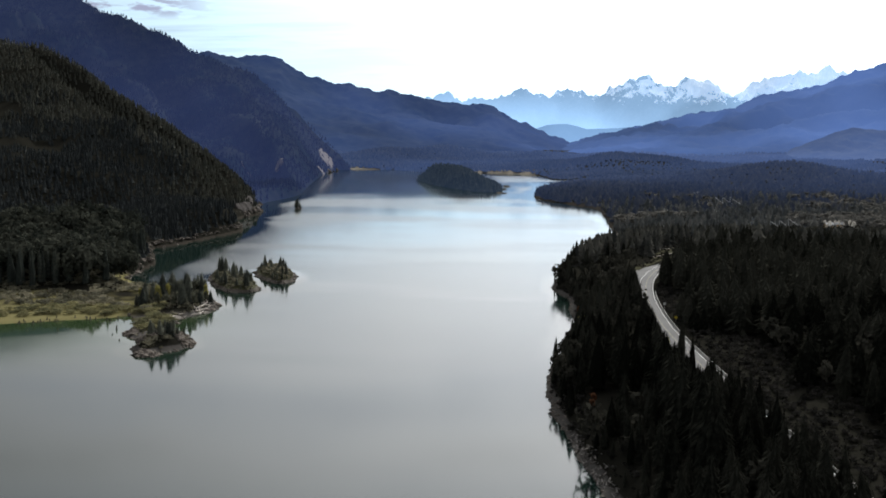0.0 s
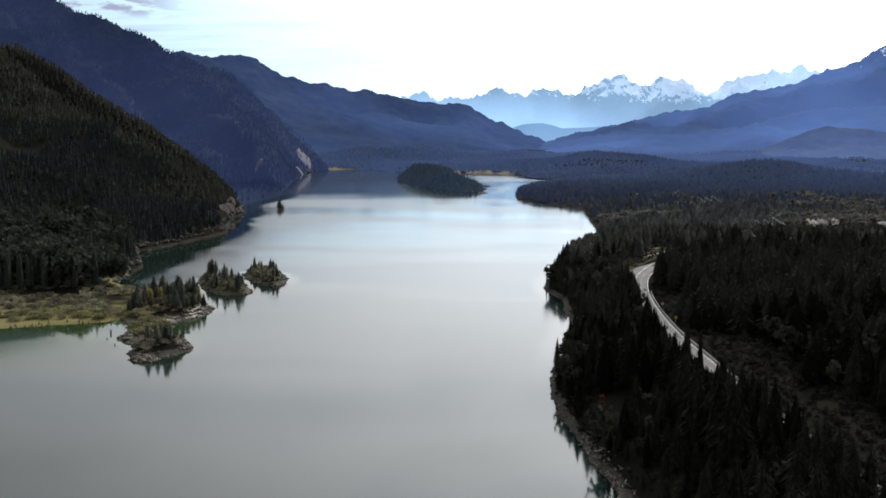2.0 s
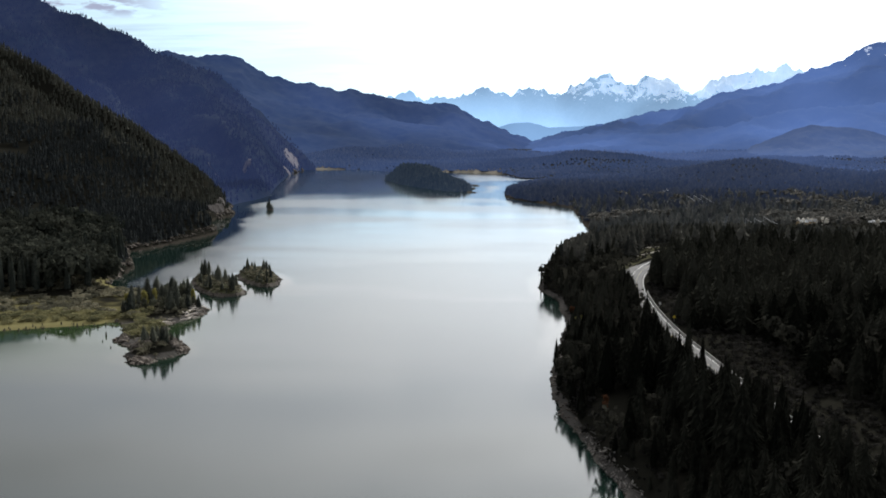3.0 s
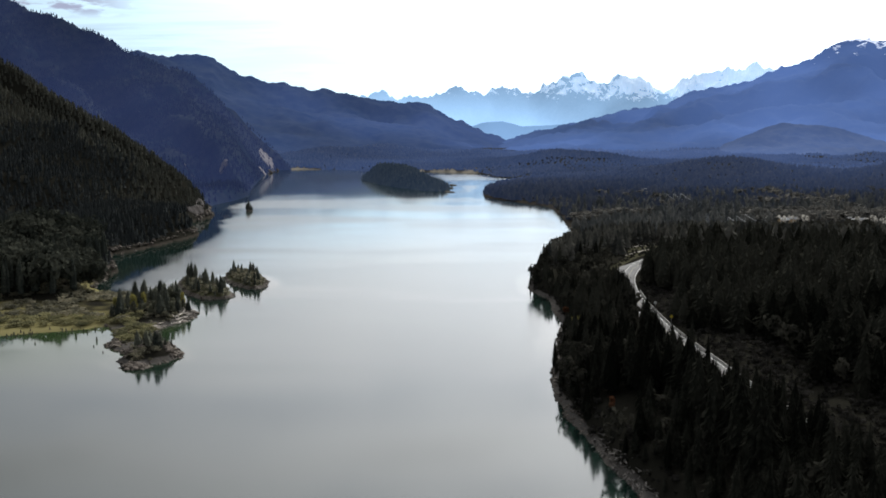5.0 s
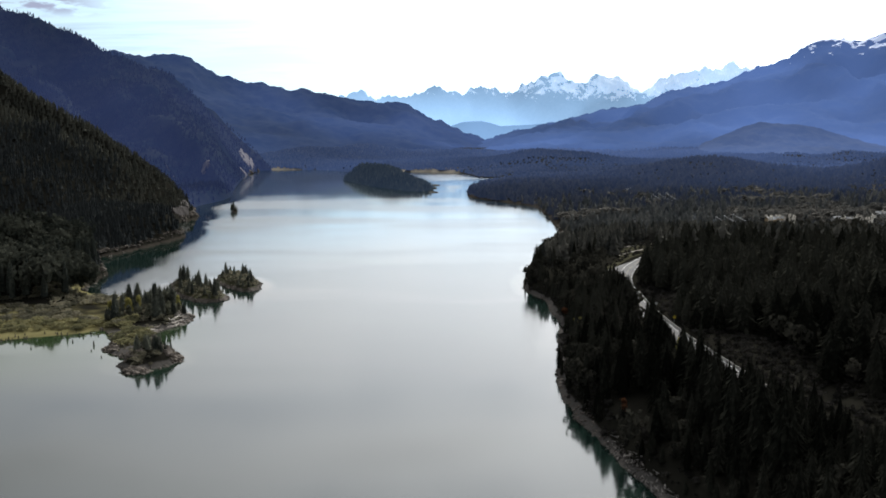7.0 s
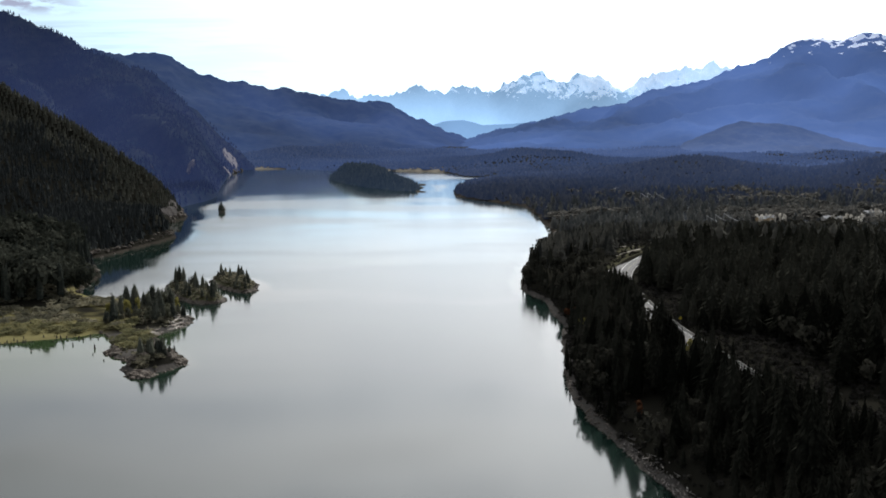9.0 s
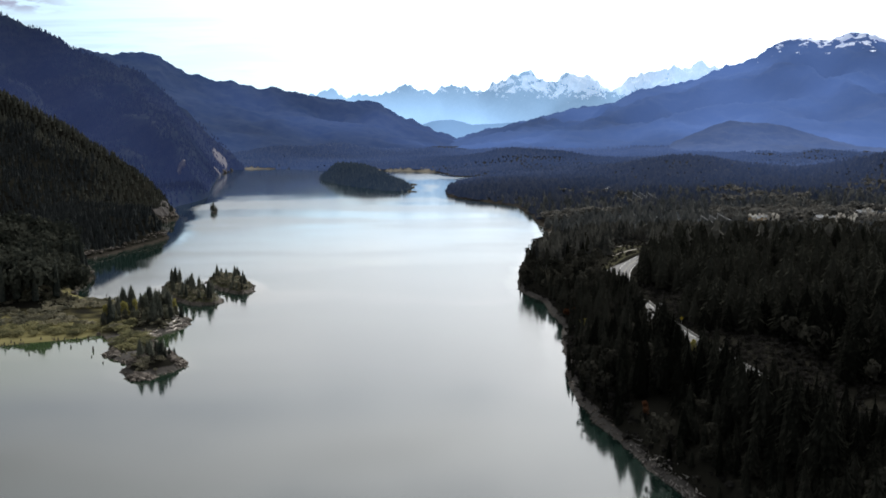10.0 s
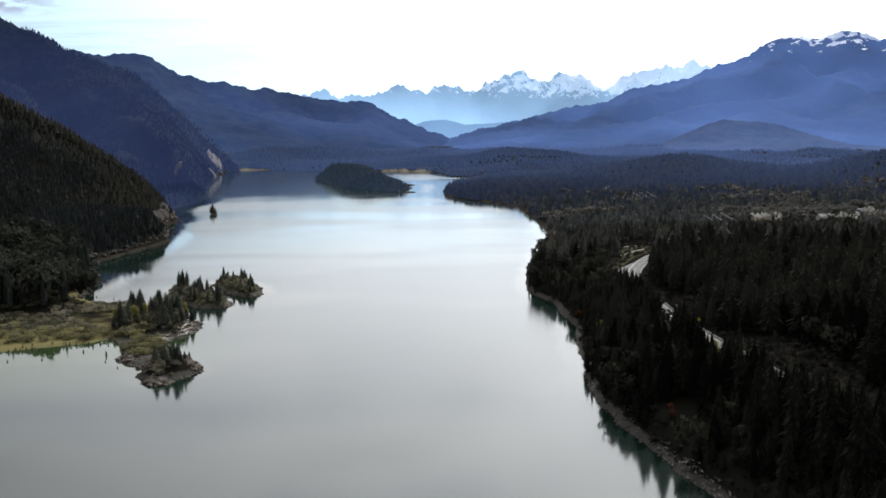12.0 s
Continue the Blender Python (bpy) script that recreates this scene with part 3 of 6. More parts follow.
def land(x, y):
    """Height of the ground and the distance from the lake's shore (positive on land)."""
    x, y = np.asarray(x, float), np.asarray(y, float)
    near = 1 / (1 + np.hypot(x, y) / 900)
    wx = x + near * (4 * (vnoise(x / 31, y / 31, 3) - 0.5) + 3 * (vnoise(x / 9, y / 9, 4) - 0.5))
    wy = y + near * (4 * (vnoise(x / 31, y / 31, 5) - 0.5) + 3 * (vnoise(x / 9, y / 9, 6) - 0.5))
    sd = -signed(wx, wy, LAKE)
    rough = fbm(x / 45, y / 45, 7, 4)
    # east bank: a steep shore, the terrace of the road, a wooded rise behind it, then the valley floor
    fade = 1 - step(640, 800, y + 0.1 * x)
    east = 7.5 * step(0, 10, sd) + 7.5 * step(8, 42, sd) + 8 * step(60, 150, sd) + 5 * (rough - 0.5) * step(20, 90, sd)
    valley = 1.2 + 5 * step(0, 60, sd) + 7 * rough * step(20, 200, sd) + 0.006 * np.maximum(sd, 0) + (14 * step(1250, 2100, y) + 24 * step(1750, 2300, y) * step(230, 420, x)) * np.maximum(fbm(x / 190, y / 190, 27, 3) - 0.4, 0) + hills(x, y) * step(20, 130, sd)
    east = east * fade + valley * (1 - fade)
    # west: low spit, then the mountains
    west = 0.5 * step(0, 4, sd) + 1.2 * step(2, 40, sd) + 0.8 * (rough - 0.5) * step(3, 20, sd)
    west = west + 4.0 * step(532, 575, y) * (1 - step(-200, -170, x)) * step(2, 20, sd)
    west = west + (4.0 * np.exp(-((x + 118) ** 2 + (y - 409) ** 2) / 190) + 3.5 * np.exp(-((x + 130) ** 2 / 260 + (y - 512) ** 2 / 900)) + 2.0 * (fbm(x / 8, y / 8, 19, 3) - 0.45) * (x > -150)) * step(0, 5, sd)
    g = fbm(x / 90, y / 90, 21, 4) - 0.5
    d, z = to_line(x, y, SPUR)
    spur = z * np.maximum(1 - d / 940, 0) ** 1.0 - 36 * g * step(20, 200, d) * step(0, 200, 900 - d) + 10 * (fbm(x / 40, y / 40, 9) - 0.5)
    north = ((x + 216) * 407 + (y - 1103) * 448) / 605
    spur = np.where(north > 0, np.minimum(spur, z - 0.85 * d), spur)
    spur = np.minimum(spur, 3 + 1.25 * sd + 0.4 * sd * (rough - 0.5))
    west = np.maximum(west, np.where(y > 600, spur, spur * step(560, 640, y)))
    west = np.where(y > 1130, np.maximum(spur, -3), west)
    side = np.maximum(step(-60, -20, x - 0.03 * np.minimum(y, 2400)), step(2340, 2420, y) * (x > -420))
    h = east * side + west * (1 - side)
    # the road's bed
    d, z = to_line(x, y, ROAD)
    bed = 1 - step(5.0, 13.0, d)
    h = np.where(sd > 4, h * (1 - bed) + (z - 0.15) * bed, h)
    lake_bed = -0.6 - 5 * step(0, 25, -sd)
    return np.where(sd > 0, 0.15 + h, np.maximum(lake_bed, -0.25 + 0.25 * sd)), sd


def height(x, y):
    return land(x, y)[0]


def mount(x, y):
    """Height of the west mountain, whose foot stands in the lake."""
    x, y = np.asarray(x, float), np.asarray(y, float)
    sd = -signed(x, y, LAKE)
    d, z = to_line(x, y, MOUNT)
    # ribs and gullies that fall to the lake
    bend = 90 * (fbm(x / 260, y / 260, 30, 3) - 0.5)
    across, along = 0.9 * x + 0.436 * y + bend, 0.9 * y - 0.436 * x
    rib = 1 - np.abs(2 * fbm(across / 190, along / 950, 31, 4) - 1)
    gully = 1 - np.abs(2 * fbm(x / 120, y / 120, 38, 4) - 1)
    h = z - 0.66 * np.minimum(d, 120) - 0.27 * np.maximum(d - 120, 0) + (105 * (rib - 0.72) - 34 * (gully - 0.7)) * step(20, 240, d) + 34 * (fbm(x / 75, y / 75, 32, 4) - 0.5)
    h = h - 0.55 * np.maximum(0, 1720 - y) * step(400, 600, -x)
    north = ((x + 216) * 407 + (y - 1103) * 448) / 605
    h = h - 90 * (1 - step(-20, 90, north))
    h = np.where((north > 40) & (y < 2150), np.maximum(h, 5 + 22 * fbm(x / 70, y / 70, 39, 3)), h)
    return np.minimum(h, 2 + (1.0 + 0.6 * vnoise(x / 60, y / 60, 36)) * sd)


# ---------------------------------------------------------------- mesh makers
def mesh_object(name, verts, faces, mat, smooth=False, parent=None, tint=None):
    verts, faces = np.asarray(verts, np.float32), np.asarray(faces, np.int32)
    me = bpy.data.meshes.new(name)
    k = faces.shape[1]
    me.vertices.add(len(verts)); me.vertices.foreach_set("co", verts.ravel())
    me.loops.add(faces.size); me.loops.foreach_set("vertex_index", faces.ravel())
    me.polygons.add(len(faces)); me.polygons.foreach_set("loop_start", np.arange(0, faces.size, k, dtype=np.int32))
    me.polygons.foreach_set("use_smooth", np.full(len(faces), smooth))
    me.update(calc_edges=True)
    me.materials.append(mat)
    if tint is not None:
        me.attributes.new("tint", "FLOAT", "POINT").data.foreach_set("value", np.asarray(tint, np.float32))
    ob = new(name, me)
    ob.parent = parent
    return ob


def grid_faces(nu, nv):
    i = np.arange((nu - 1) * (nv - 1))
    a = (i // (nv - 1)) * nv + i % (nv - 1)
    return np.stack([a, a + nv, a + nv + 1, a + 1], 1)


def part(name, bm, mat, parent, label="", smooth=False):
    me = bpy.data.meshes.new(name)
    bm.to_mesh(me); bm.free()
    for p in me.polygons:
        p.use_smooth = smooth
    me.materials.append(mat)
    ob = new(name, me)
    ob.parent = parent
    if label:
        tagged(ob, label)
    return ob


# ---------------------------------------------------------------- ground and water
def build_ground():
    az = np.radians(np.concatenate([np.arange(-180, -33, 3.0), np.arange(-33, 42, 0.3), np.arange(42, 180.1, 3.0)]))
    r = [3.0]
    while r[-1] < 5400:
        q = r[-1]
        r.append(q * (1.35 if q < 150 else 1.0055 if q < 800 else 1.014 if q < 2700 else 1.03))
    r = np.array(r)
    A, R = np.meshgrid(az, r, indexing="ij")
    X, Y = R * np.sin(A), R * np.cos(A)
    Z, sd = land(X, Y)
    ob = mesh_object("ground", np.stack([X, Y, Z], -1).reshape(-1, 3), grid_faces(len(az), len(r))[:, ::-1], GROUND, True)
    sand = (1 - step(44, 62, sd + 20 * (fbm(X / 30, Y / 30, 47, 2) - 0.5))) * step(2120, 2160, Y) * (1 - step(190, 205, X))
    ob.data.attributes.new("sand", "FLOAT", "POINT").data.foreach_set("value", sand.ravel().astype(np.float32))
    tagged(ob, "forest soil and gravel shores round the lake", "ground", kind="structure")


def calm_water(x, y):
    """1 where the water lies in the lee of a shore or at the far end, 0 where the wind ruffles it."""
    rough = 9 * (fbm(x / 22, y / 22, 45, 3) - 0.5)
    sd = signed(x, y, LAKE) + rough
    west = np.interp(y, [440, 555, 575, 610, 660, 720, 770, 830, 880, 1000, 1060, 1320], [34, 30, 4, 16, 26, 46, 42, 30, 20, 38, 25, 28])
    west = np.where(y < 560, 5 + (west - 5) * step(160, 172, -x), west)
    wide = np.where(x > -60, 10 - 4 * step(520, 600, y) + 19 * step(800, 1200, y), west)
    lee = 1 - step(0.7, 1.1, sd / wide)
    for name in ("islet_south", "islet_north", "island_far"):
        off = -signed(x, y, rounded(ISLES[name][0], 2)) + 0.4 * rough
        lee = np.maximum(lee, 1 - (step(3, 9, off) if name != "island_far" else step(20, 34, off)))
    far = step(1395, 1470, y + 30 * (fbm(x / 60, y / 25, 46, 3) - 0.5)) * (1 - step(70, 130, x))
    return np.maximum(lee, far)


def build_lake():
    az = np.radians(np.concatenate([np.arange(-180, -40, 5.0), np.arange(-40, 45, 0.4), np.arange(45, 180.1, 5.0)]))
    r = np.concatenate([[0.5, 60, 120], 190 * 1.012 ** np.arange(0, 224)])
    A, Q = np.meshgrid(az, r, indexing="ij")
    x, y = (Q * np.sin(A)).ravel(), (Q * np.cos(A)).ravel()
    ob = mesh_object("water", np.stack([x, y, 0 * x], -1), grid_faces(len(az), len(r))[:, ::-1], WATER, True)
    ob.data.attributes.new("calm", "FLOAT", "POINT").data.foreach_set("value", calm_water(x, y).astype(np.float32))
    tagged(ob, "calm grey-green lake reflecting the bright sky", "lake", kind="structure")


build_ground()
build_lake()


# ---------------------------------------------------------------- distant mountains
def mountain(name, crest, spread, mat, label, amp, rough_len, rows=70, step_m=9.0, power=1.25, seed=1, jag=6.0, fine_len=34.0):
    """A range along a crest line: a gullied face towards the lake and a back slope."""
    c = np.array(crest, float)
    s = np.concatenate([[0], np.cumsum(np.hypot(*np.diff(c[:, :2], axis=0).T))])
    n = int(s[-1] / step_m)
    t = np.linspace(0, s[-1], n)
    cx, cy, cz = (np.interp(t, s, c[:, k]) for k in range(3))
    v = np.concatenate([np.linspace(1, 0, rows) ** 1.15, -np.linspace(0.06, 0.5, 8)])
    T, V = np.meshgrid(np.arange(n), v, indexing="ij")
    CX, CY, CZ = cx[T], cy[T], cz[T]
    far = np.hypot(CX, CY)
    X, Y = CX - V * spread * CX / far, CY - V * spread * CY / far
    ridge = 1 - np.abs(2 * fbm(X / rough_len, Y / rough_len, seed, 5) - 1)
    fine = fbm(X / fine_len, Y / fine_len, seed + 5, 4) - 0.5
    fall = 1 - np.abs(V) ** (1 / power)
    Z = CZ * fall + amp * (ridge - 0.75) * np.minimum(np.abs(V) * 5, 1) * np.minimum(CZ / 150, 1) * (1 - np.abs(V)) + jag * fine * (0.6 + 0.4 * np.exp(-np.abs(V) * 14))
    Z = Z + 0.4 * jag * (fbm(X / 24, Y / 24, seed + 9, 2) - 0.5) * np.exp(-np.abs(V) * 8)
    Z = np.where(V > 0.97, -6, Z)
    ob = mesh_object(name, np.stack([X, Y, Z], -1).reshape(-1, 3), grid_faces(n, len(v)), mat, True)
    return tagged(ob, label, "mountain", kind="structure")


LEFT_RIDGE = [(-1262, 4124, 406), (-1080, 4278, 423), (-870, 4375, 404), (-789, 4390, 413), (-720, 4401, 414), (-639, 4413, 355), (-510, 4429, 301), (-401, 4440, 285), (-292, 4448, 254), (-255, 4450, 267),
              (-157, 4454, 262), (-58, 4455, 238), (90, 4454, 214), (190, 4450, 199), (315, 4442, 150), (465, 4428, 83), (565, 4416, 45), (664, 4401, 16)]
SNOW_CREST = [(-300, 4815, 225), (-168, 4823, 242), (-60, 4825, 256), (6, 4825, 275), (73, 4824, 256), (235, 4818, 251), (316, 4813, 278), (365, 4809, 305), (424, 4804, 275), (505, 4796, 267), (600, 4794, 308), (680, 4783, 278), (813, 4762, 302),
              (937, 4748, 373), (1037, 4727, 309), (1103, 4722, 341), (1205, 4696, 353), (1282, 4675, 313), (1336, 4670, 281), (1424, 4654, 339), (1573, 4615, 371), (1745, 4573, 403), (1819, 4555, 369), (2040, 4503, 329), (2382, 4386, 299)]
HAZE_CREST = [(361, 4589, 90), (466, 4579, 127), (558, 4569, 135), (650, 4556, 111), (779, 4536, 116), (908, 4511, 129), (1010, 4489, 101)]
RIGHT_CREST = [(449, 4279, 18), (551, 4317, 49), (680, 4348, 90), (810, 4376, 115), (989, 4389, 155), (1060, 4372, 182), (1248, 4321, 206), (1367, 4305, 267), (1556, 4271, 290), (1702, 4267, 359), (1849, 4260, 395), (1951, 4269, 462),
               (2031, 4246, 487), (2094, 4215, 492), (2145, 4211, 472), (2250, 4165, 510), (2315, 4140, 496), (2399, 4102, 464), (2582, 4022, 482), (2872, 3878, 390), (3141, 3725, 255)]
MID_CREST = [(900, 3150, 12), (1029, 3130, 27), (1130, 3147, 66), (1223, 3142, 102), (1280, 3130, 116), (1345, 3108, 113), (1418, 3078, 106), (1501, 3035, 74), (1596, 2927, 40), (1705, 2803, 28), (1900, 2700, 40)]



def build_mountain_west():
    az, r = np.radians(np.arange(-48, -4.5, 0.2)), 1080 * 1.0075 ** np.arange(0, 142)
    A, R = np.meshgrid(az, r, indexing="ij")
    X, Y = R * np.sin(A), R * np.cos(A)
    Z = mount(X, Y)
    # the slope's blue haze is emission painted in by MOUNT_FOREST
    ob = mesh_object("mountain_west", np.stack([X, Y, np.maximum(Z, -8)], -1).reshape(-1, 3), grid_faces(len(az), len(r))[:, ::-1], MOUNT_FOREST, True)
    tagged(ob, "steep dark forested mountainside falling to the lake", "mountain", kind="structure")


build_mountain_west()
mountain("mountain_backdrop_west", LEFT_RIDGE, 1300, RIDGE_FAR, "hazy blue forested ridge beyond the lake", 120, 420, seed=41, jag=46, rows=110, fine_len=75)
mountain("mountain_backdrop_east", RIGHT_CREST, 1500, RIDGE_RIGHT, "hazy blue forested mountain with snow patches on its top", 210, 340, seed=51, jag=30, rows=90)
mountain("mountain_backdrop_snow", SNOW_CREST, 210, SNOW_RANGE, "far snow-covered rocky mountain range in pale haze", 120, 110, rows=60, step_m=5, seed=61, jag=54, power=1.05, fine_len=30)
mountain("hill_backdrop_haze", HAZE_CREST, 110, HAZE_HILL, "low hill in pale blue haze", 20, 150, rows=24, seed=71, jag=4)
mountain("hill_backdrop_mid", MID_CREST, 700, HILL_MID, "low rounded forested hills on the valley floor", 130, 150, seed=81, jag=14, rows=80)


# ---------------------------------------------------------------- vegetation models
def conifer_arrays(rng, blades, ragged=0.3, slim=0.17, core=True, thin=0.3):
    """A conifer one metre high: a dark core and drooping branch sprays wound about the stem."""
    V, F = [], []
    if core:
        for r, z in ((0.62, 0.1), (0.6, 0.38), (0.36, 0.68)):
            V += [(r * slim * cos(i * pi / 3) * rng.uniform(0.85, 1.15), r * slim * sin(i * pi / 3) * rng.uniform(0.85, 1.15), z) for i in range(6)]
        V.append((0, 0, 0.95))
        for k in (0, 6):
            for i in range(6):
                a, b = k + i, k + (i + 1) % 6
                F += [(a, b, b + 6), (a, b + 6, a + 6)]
        F += [(12 + i, 12 + (i + 1) % 6, 18) for i in range(6)]
    a = rng.uniform(0, 6)
    lean = [rng.uniform(0.8, 1.2) for _ in range(5)]
    for i in range(blades):
        u = (i + 0.5) / blades
        u = 1 - (1 - u) ** 0.85 if blades > 30 else u
        z = 0.10 + 0.9 * (1 - u)
        ln = slim * (0.11 + 0.89 * u ** 0.58) * rng.uniform(1 - ragged, 1 + ragged * 0.7)
        if u > 0.86:
            ln *= 0.8
        a += 2.39996 + rng.uniform(-0.35, 0.35)
        ln *= lean[int(a / 1.2566) % 5]
        w, drop = ln * thin * rng.uniform(0.8, 1.2), ln * rng.uniform(0.35, 1.0)
        c, s = cos(a), sin(a)
        k = len(V)
        b, m = ln * rng.uniform(0.2, 0.5), ln * 0.72
        V += [(c * b, s * b, z + 0.01 - drop * 0.2), (c * m - s * w, s * m + c * w, z - drop * 0.65), (c * ln, s * ln, z - drop), (c * m + s * w, s * m - c * w, z - drop * 0.65)]
        F += [(k, k + 1, k + 2), (k, k + 2, k + 3)]
    k = len(V)
    V += [(0.012, 0, 0.9), (-0.006, 0.011, 0.9), (-0.006, -0.011, 0.9), (0, 0, 1.03)]
    F += [(k, k + 1, k + 3), (k + 1, k + 2, k + 3), (k + 2, k, k + 3)]
    return np.array(V), np.array(F)


def cone_arrays(rng, tiers=3, sides=5, slim=0.17):
    """A small far conifer: ragged tiers."""
    V, F = [], []
    for t in range(tiers):
        z0, z1 = 0.05 + 0.9 * t / tiers, min(1.0, 0.05 + 0.9 * (t + 1.6) / tiers)
        r = slim * (1 - 0.8 * t / tiers)
        k = len(V)
        off = rng.uniform(0, 6)
        for i in range(sides):
            q = r * rng.uniform(0.6, 1.25)
            V.append((q * cos(off + 2 * pi * i / sides), q * sin(off + 2 * pi * i / sides), z0 + rng.uniform(-0.05, 0.05)))
        V.append((rng.uniform(-0.01, 0.01), 0, z1))
        F += [(k + i, k + (i + 1) % sides, k + sides) for i in range(sides)]
    return np.array(V), np.array(F)


def leafy_arrays(rng, leaves, wide=0.45, low=0.15, size=0.16, lumps=6):
    """A broadleaf crown or shrub one metre high: leaf clumps on several lumps."""
    V, F = [], []
    c = [(rng.uniform(-0.5, 0.5) * wide, rng.uniform(-0.5, 0.5) * wide, rng.uniform(low + 0.2, 0.78), rng.uniform(0.45, 0.7)) for _ in range(lumps)]
    c.append((0, 0, 0.72, 0.6))
    for i in range(leaves):
        lx, ly, lz, lr = c[i % len(c)]
        d = Vector((rng.gauss(0, 1), rng.gauss(0, 1), rng.gauss(0.25, 1))).normalized()
        q = lr * rng.uniform(0.75, 1.0)
        p = Vector((lx + d.x * wide * q, ly + d.y * wide * q, max(low * 0.5, lz + d.z * 0.3 * q)))
        side = d.cross(Vector((rng.uniform(-1, 1), rng.uniform(-1, 1), rng.uniform(-1, 1)))).normalized()
        other = d.cross(side)
        s = size * rng.uniform(0.6, 1.2)
        k = len(V)
        V += [p + side * s, p + other * s * 0.8 + d * s * 0.3, p - side * s, p - other * s * 0.8 - d * s * 0.15]
        F += [(k, k + 1, k + 2), (k, k + 2, k + 3)]
    return np.array([tuple(v) for v in V]), np.array(F)


def trunk_mesh(name, r, h, bend=0.0):
    bm = bmesh.new()
    rings = []
    for k, z in enumerate((-0.06, 0.02, 0.35, 0.7, 0.95)):
        q = r * (1.5 if k == 0 else 1 - 0.85 * z)
        rings.append([bm.verts.new((q * cos(i * pi / 3) + bend * z * z, q * sin(i * pi / 3), z * h)) for i in range(6)])
    for a, b in zip(rings, rings[1:]):
        for i in range(6):
            bm.faces.new((a[i], a[(i + 1) % 6], b[(i + 1) % 6], b[i]))
    bm.faces.new(rings[-1])
    return bm


def stuff(name, templates, places, mat, label, category):
    """One mesh of many plants; places: x, y, z, height, width factor, turn, template."""
    VV, FF, TT, base = [], [], [], 0
    places = np.asarray(places)
    for k, (V, F) in enumerate(templates):
        p = places[places[:, 6].astype(int) == k]
        if not len(p):
            continue
        c, s = np.cos(p[:, 5])[:, None], np.sin(p[:, 5])[:, None]
        w, h = (p[:, 3] * p[:, 4])[:, None], p[:, 3][:, None]
        x = (V[None, :, 0] * c - V[None, :, 1] * s) * w + p[:, 0][:, None]
        y = (V[None, :, 0] * s + V[None, :, 1] * c) * w + p[:, 1][:, None]
        z = V[None, :, 2] * h + p[:, 2][:, None]
        VV.append(np.stack([x, y, z], -1).reshape(-1, 3))
        FF.append((F[None] + (np.arange(len(p)) * len(V))[:, None, None] + base).reshape(-1, 3))
        TT.append(np.repeat((p[:, 5] * 3.7) % 1.0, len(V)))
        base += len(p) * len(V)
    ob = mesh_object(name, np.concatenate(VV), np.concatenate(FF), mat, tint=np.concatenate(TT))
    return tagged(ob, label, category, kind="stuff")


R = random.Random(5)
FIRS = [conifer_arrays(R, 148, 0.5, R.uniform(0.15, 0.21), thin=0.1) for _ in range(9)]
MID_FIRS = [conifer_arrays(R, 86, 0.5, R.uniform(0.15, 0.2), thin=0.12) for _ in range(9)]
FINE_FIRS = [conifer_arrays(R, 310, 0.55, R.uniform(0.15, 0.21), thin=0.1) for _ in range(6)]
TIERS = [cone_arrays(R, 6, 6, R.uniform(0.17, 0.23)) for _ in range(6)]
FAR_CONES = [cone_arrays(random.Random(20 + k), 2, 5, 0.19 + 0.012 * k) for k in range(6)]
CONES = [cone_arrays(R, 3, 5, R.uniform(0.17, 0.25)) for _ in range(6)]
THIN_LEAFIES = [leafy_arrays(R, 46, size=0.13, lumps=6) for _ in range(4)]
MID_LEAFIES = [leafy_arrays(R, 92, size=0.09, lumps=9) for _ in range(4)]
LEAFIES = [leafy_arrays(R, 170, size=0.105, lumps=8) for _ in range(5)]
BUSHES = [leafy_arrays(R, 240, 0.85, 0.0, 0.1, 8) for _ in range(5)]


def scatter(x0, x1, y0, y1, gap, seed):
    """Jittered places on a grid."""
    g = np.random.default_rng(seed)
    gx, gy = np.meshgrid(np.arange(x0, x1, gap), np.arange(y0, y1, gap))
    n = gx.size
    return gx.ravel() + g.uniform(-0.48, 0.48, n) * gap, gy.ravel() + g.uniform(-0.48, 0.48, n) * gap, g


def plants(x, y, z, g, low, high, kinds, wide=(0.85, 1.2), sink=0.0):
    n = len(x)
    big = fbm(x / 60, y / 60, 77, 3)
    h = low + (high - low) * np.clip(0.55 * g.random(n) + 0.75 * (big - 0.25), 0, 1)
    return np.stack([x, y, z - sink, h, g.uniform(*wide, n), g.uniform(0, 6.28, n), g.integers(0, kinds, n)], 1)


# limits planting to the angles that the camera sees, with a margin
def in_view(x, y, margin=0.0):
    a = np.degrees(np.arctan2(x, y))
    return (a > -33 - margin) & (a < 40 + margin)


# ---------------------------------------------------------------- east bank forest
def east_mask(x, y, h, sd):
    """Where trees stand on the east bank: not on the road, its verge or the clearings."""
    d, _ = to_line(x, y, ROAD)
    east_of = x - np.interp(y, ROAD[:, 1], ROAD[:, 0])
    verge = 8 + 22 * step(0.3, 0.6, fbm(x / 34, y / 34, 91, 2)) * (y > 200) * (y < 480)
    strip = (east_of > 0) & (d < verge)
    clear = inside(x, y, CLEARING)
    bare = (np.hypot((x - 46) / 7, (y - 288) / 20) < 1)
    return (sd > 3.2) & (d > 6.2) & ~strip & ~clear & ~bare


def skyline_cap(p, g):
    """Tree heights at the rise's far side, capped along a plane that fits the camera's skyline."""
    d = np.hypot(p[:, 0], p[:, 1])
    roof = np.maximum(92.5 - 0.0886 * d - p[:, 2] + g.uniform(-3, 1.5, len(p)), g.uniform(3.5, 5.5, len(p)))
    return np.where((d > 470) & (p[:, 0] > 0.2 * p[:, 1]), np.minimum(p[:, 3], roof), p[:, 3])


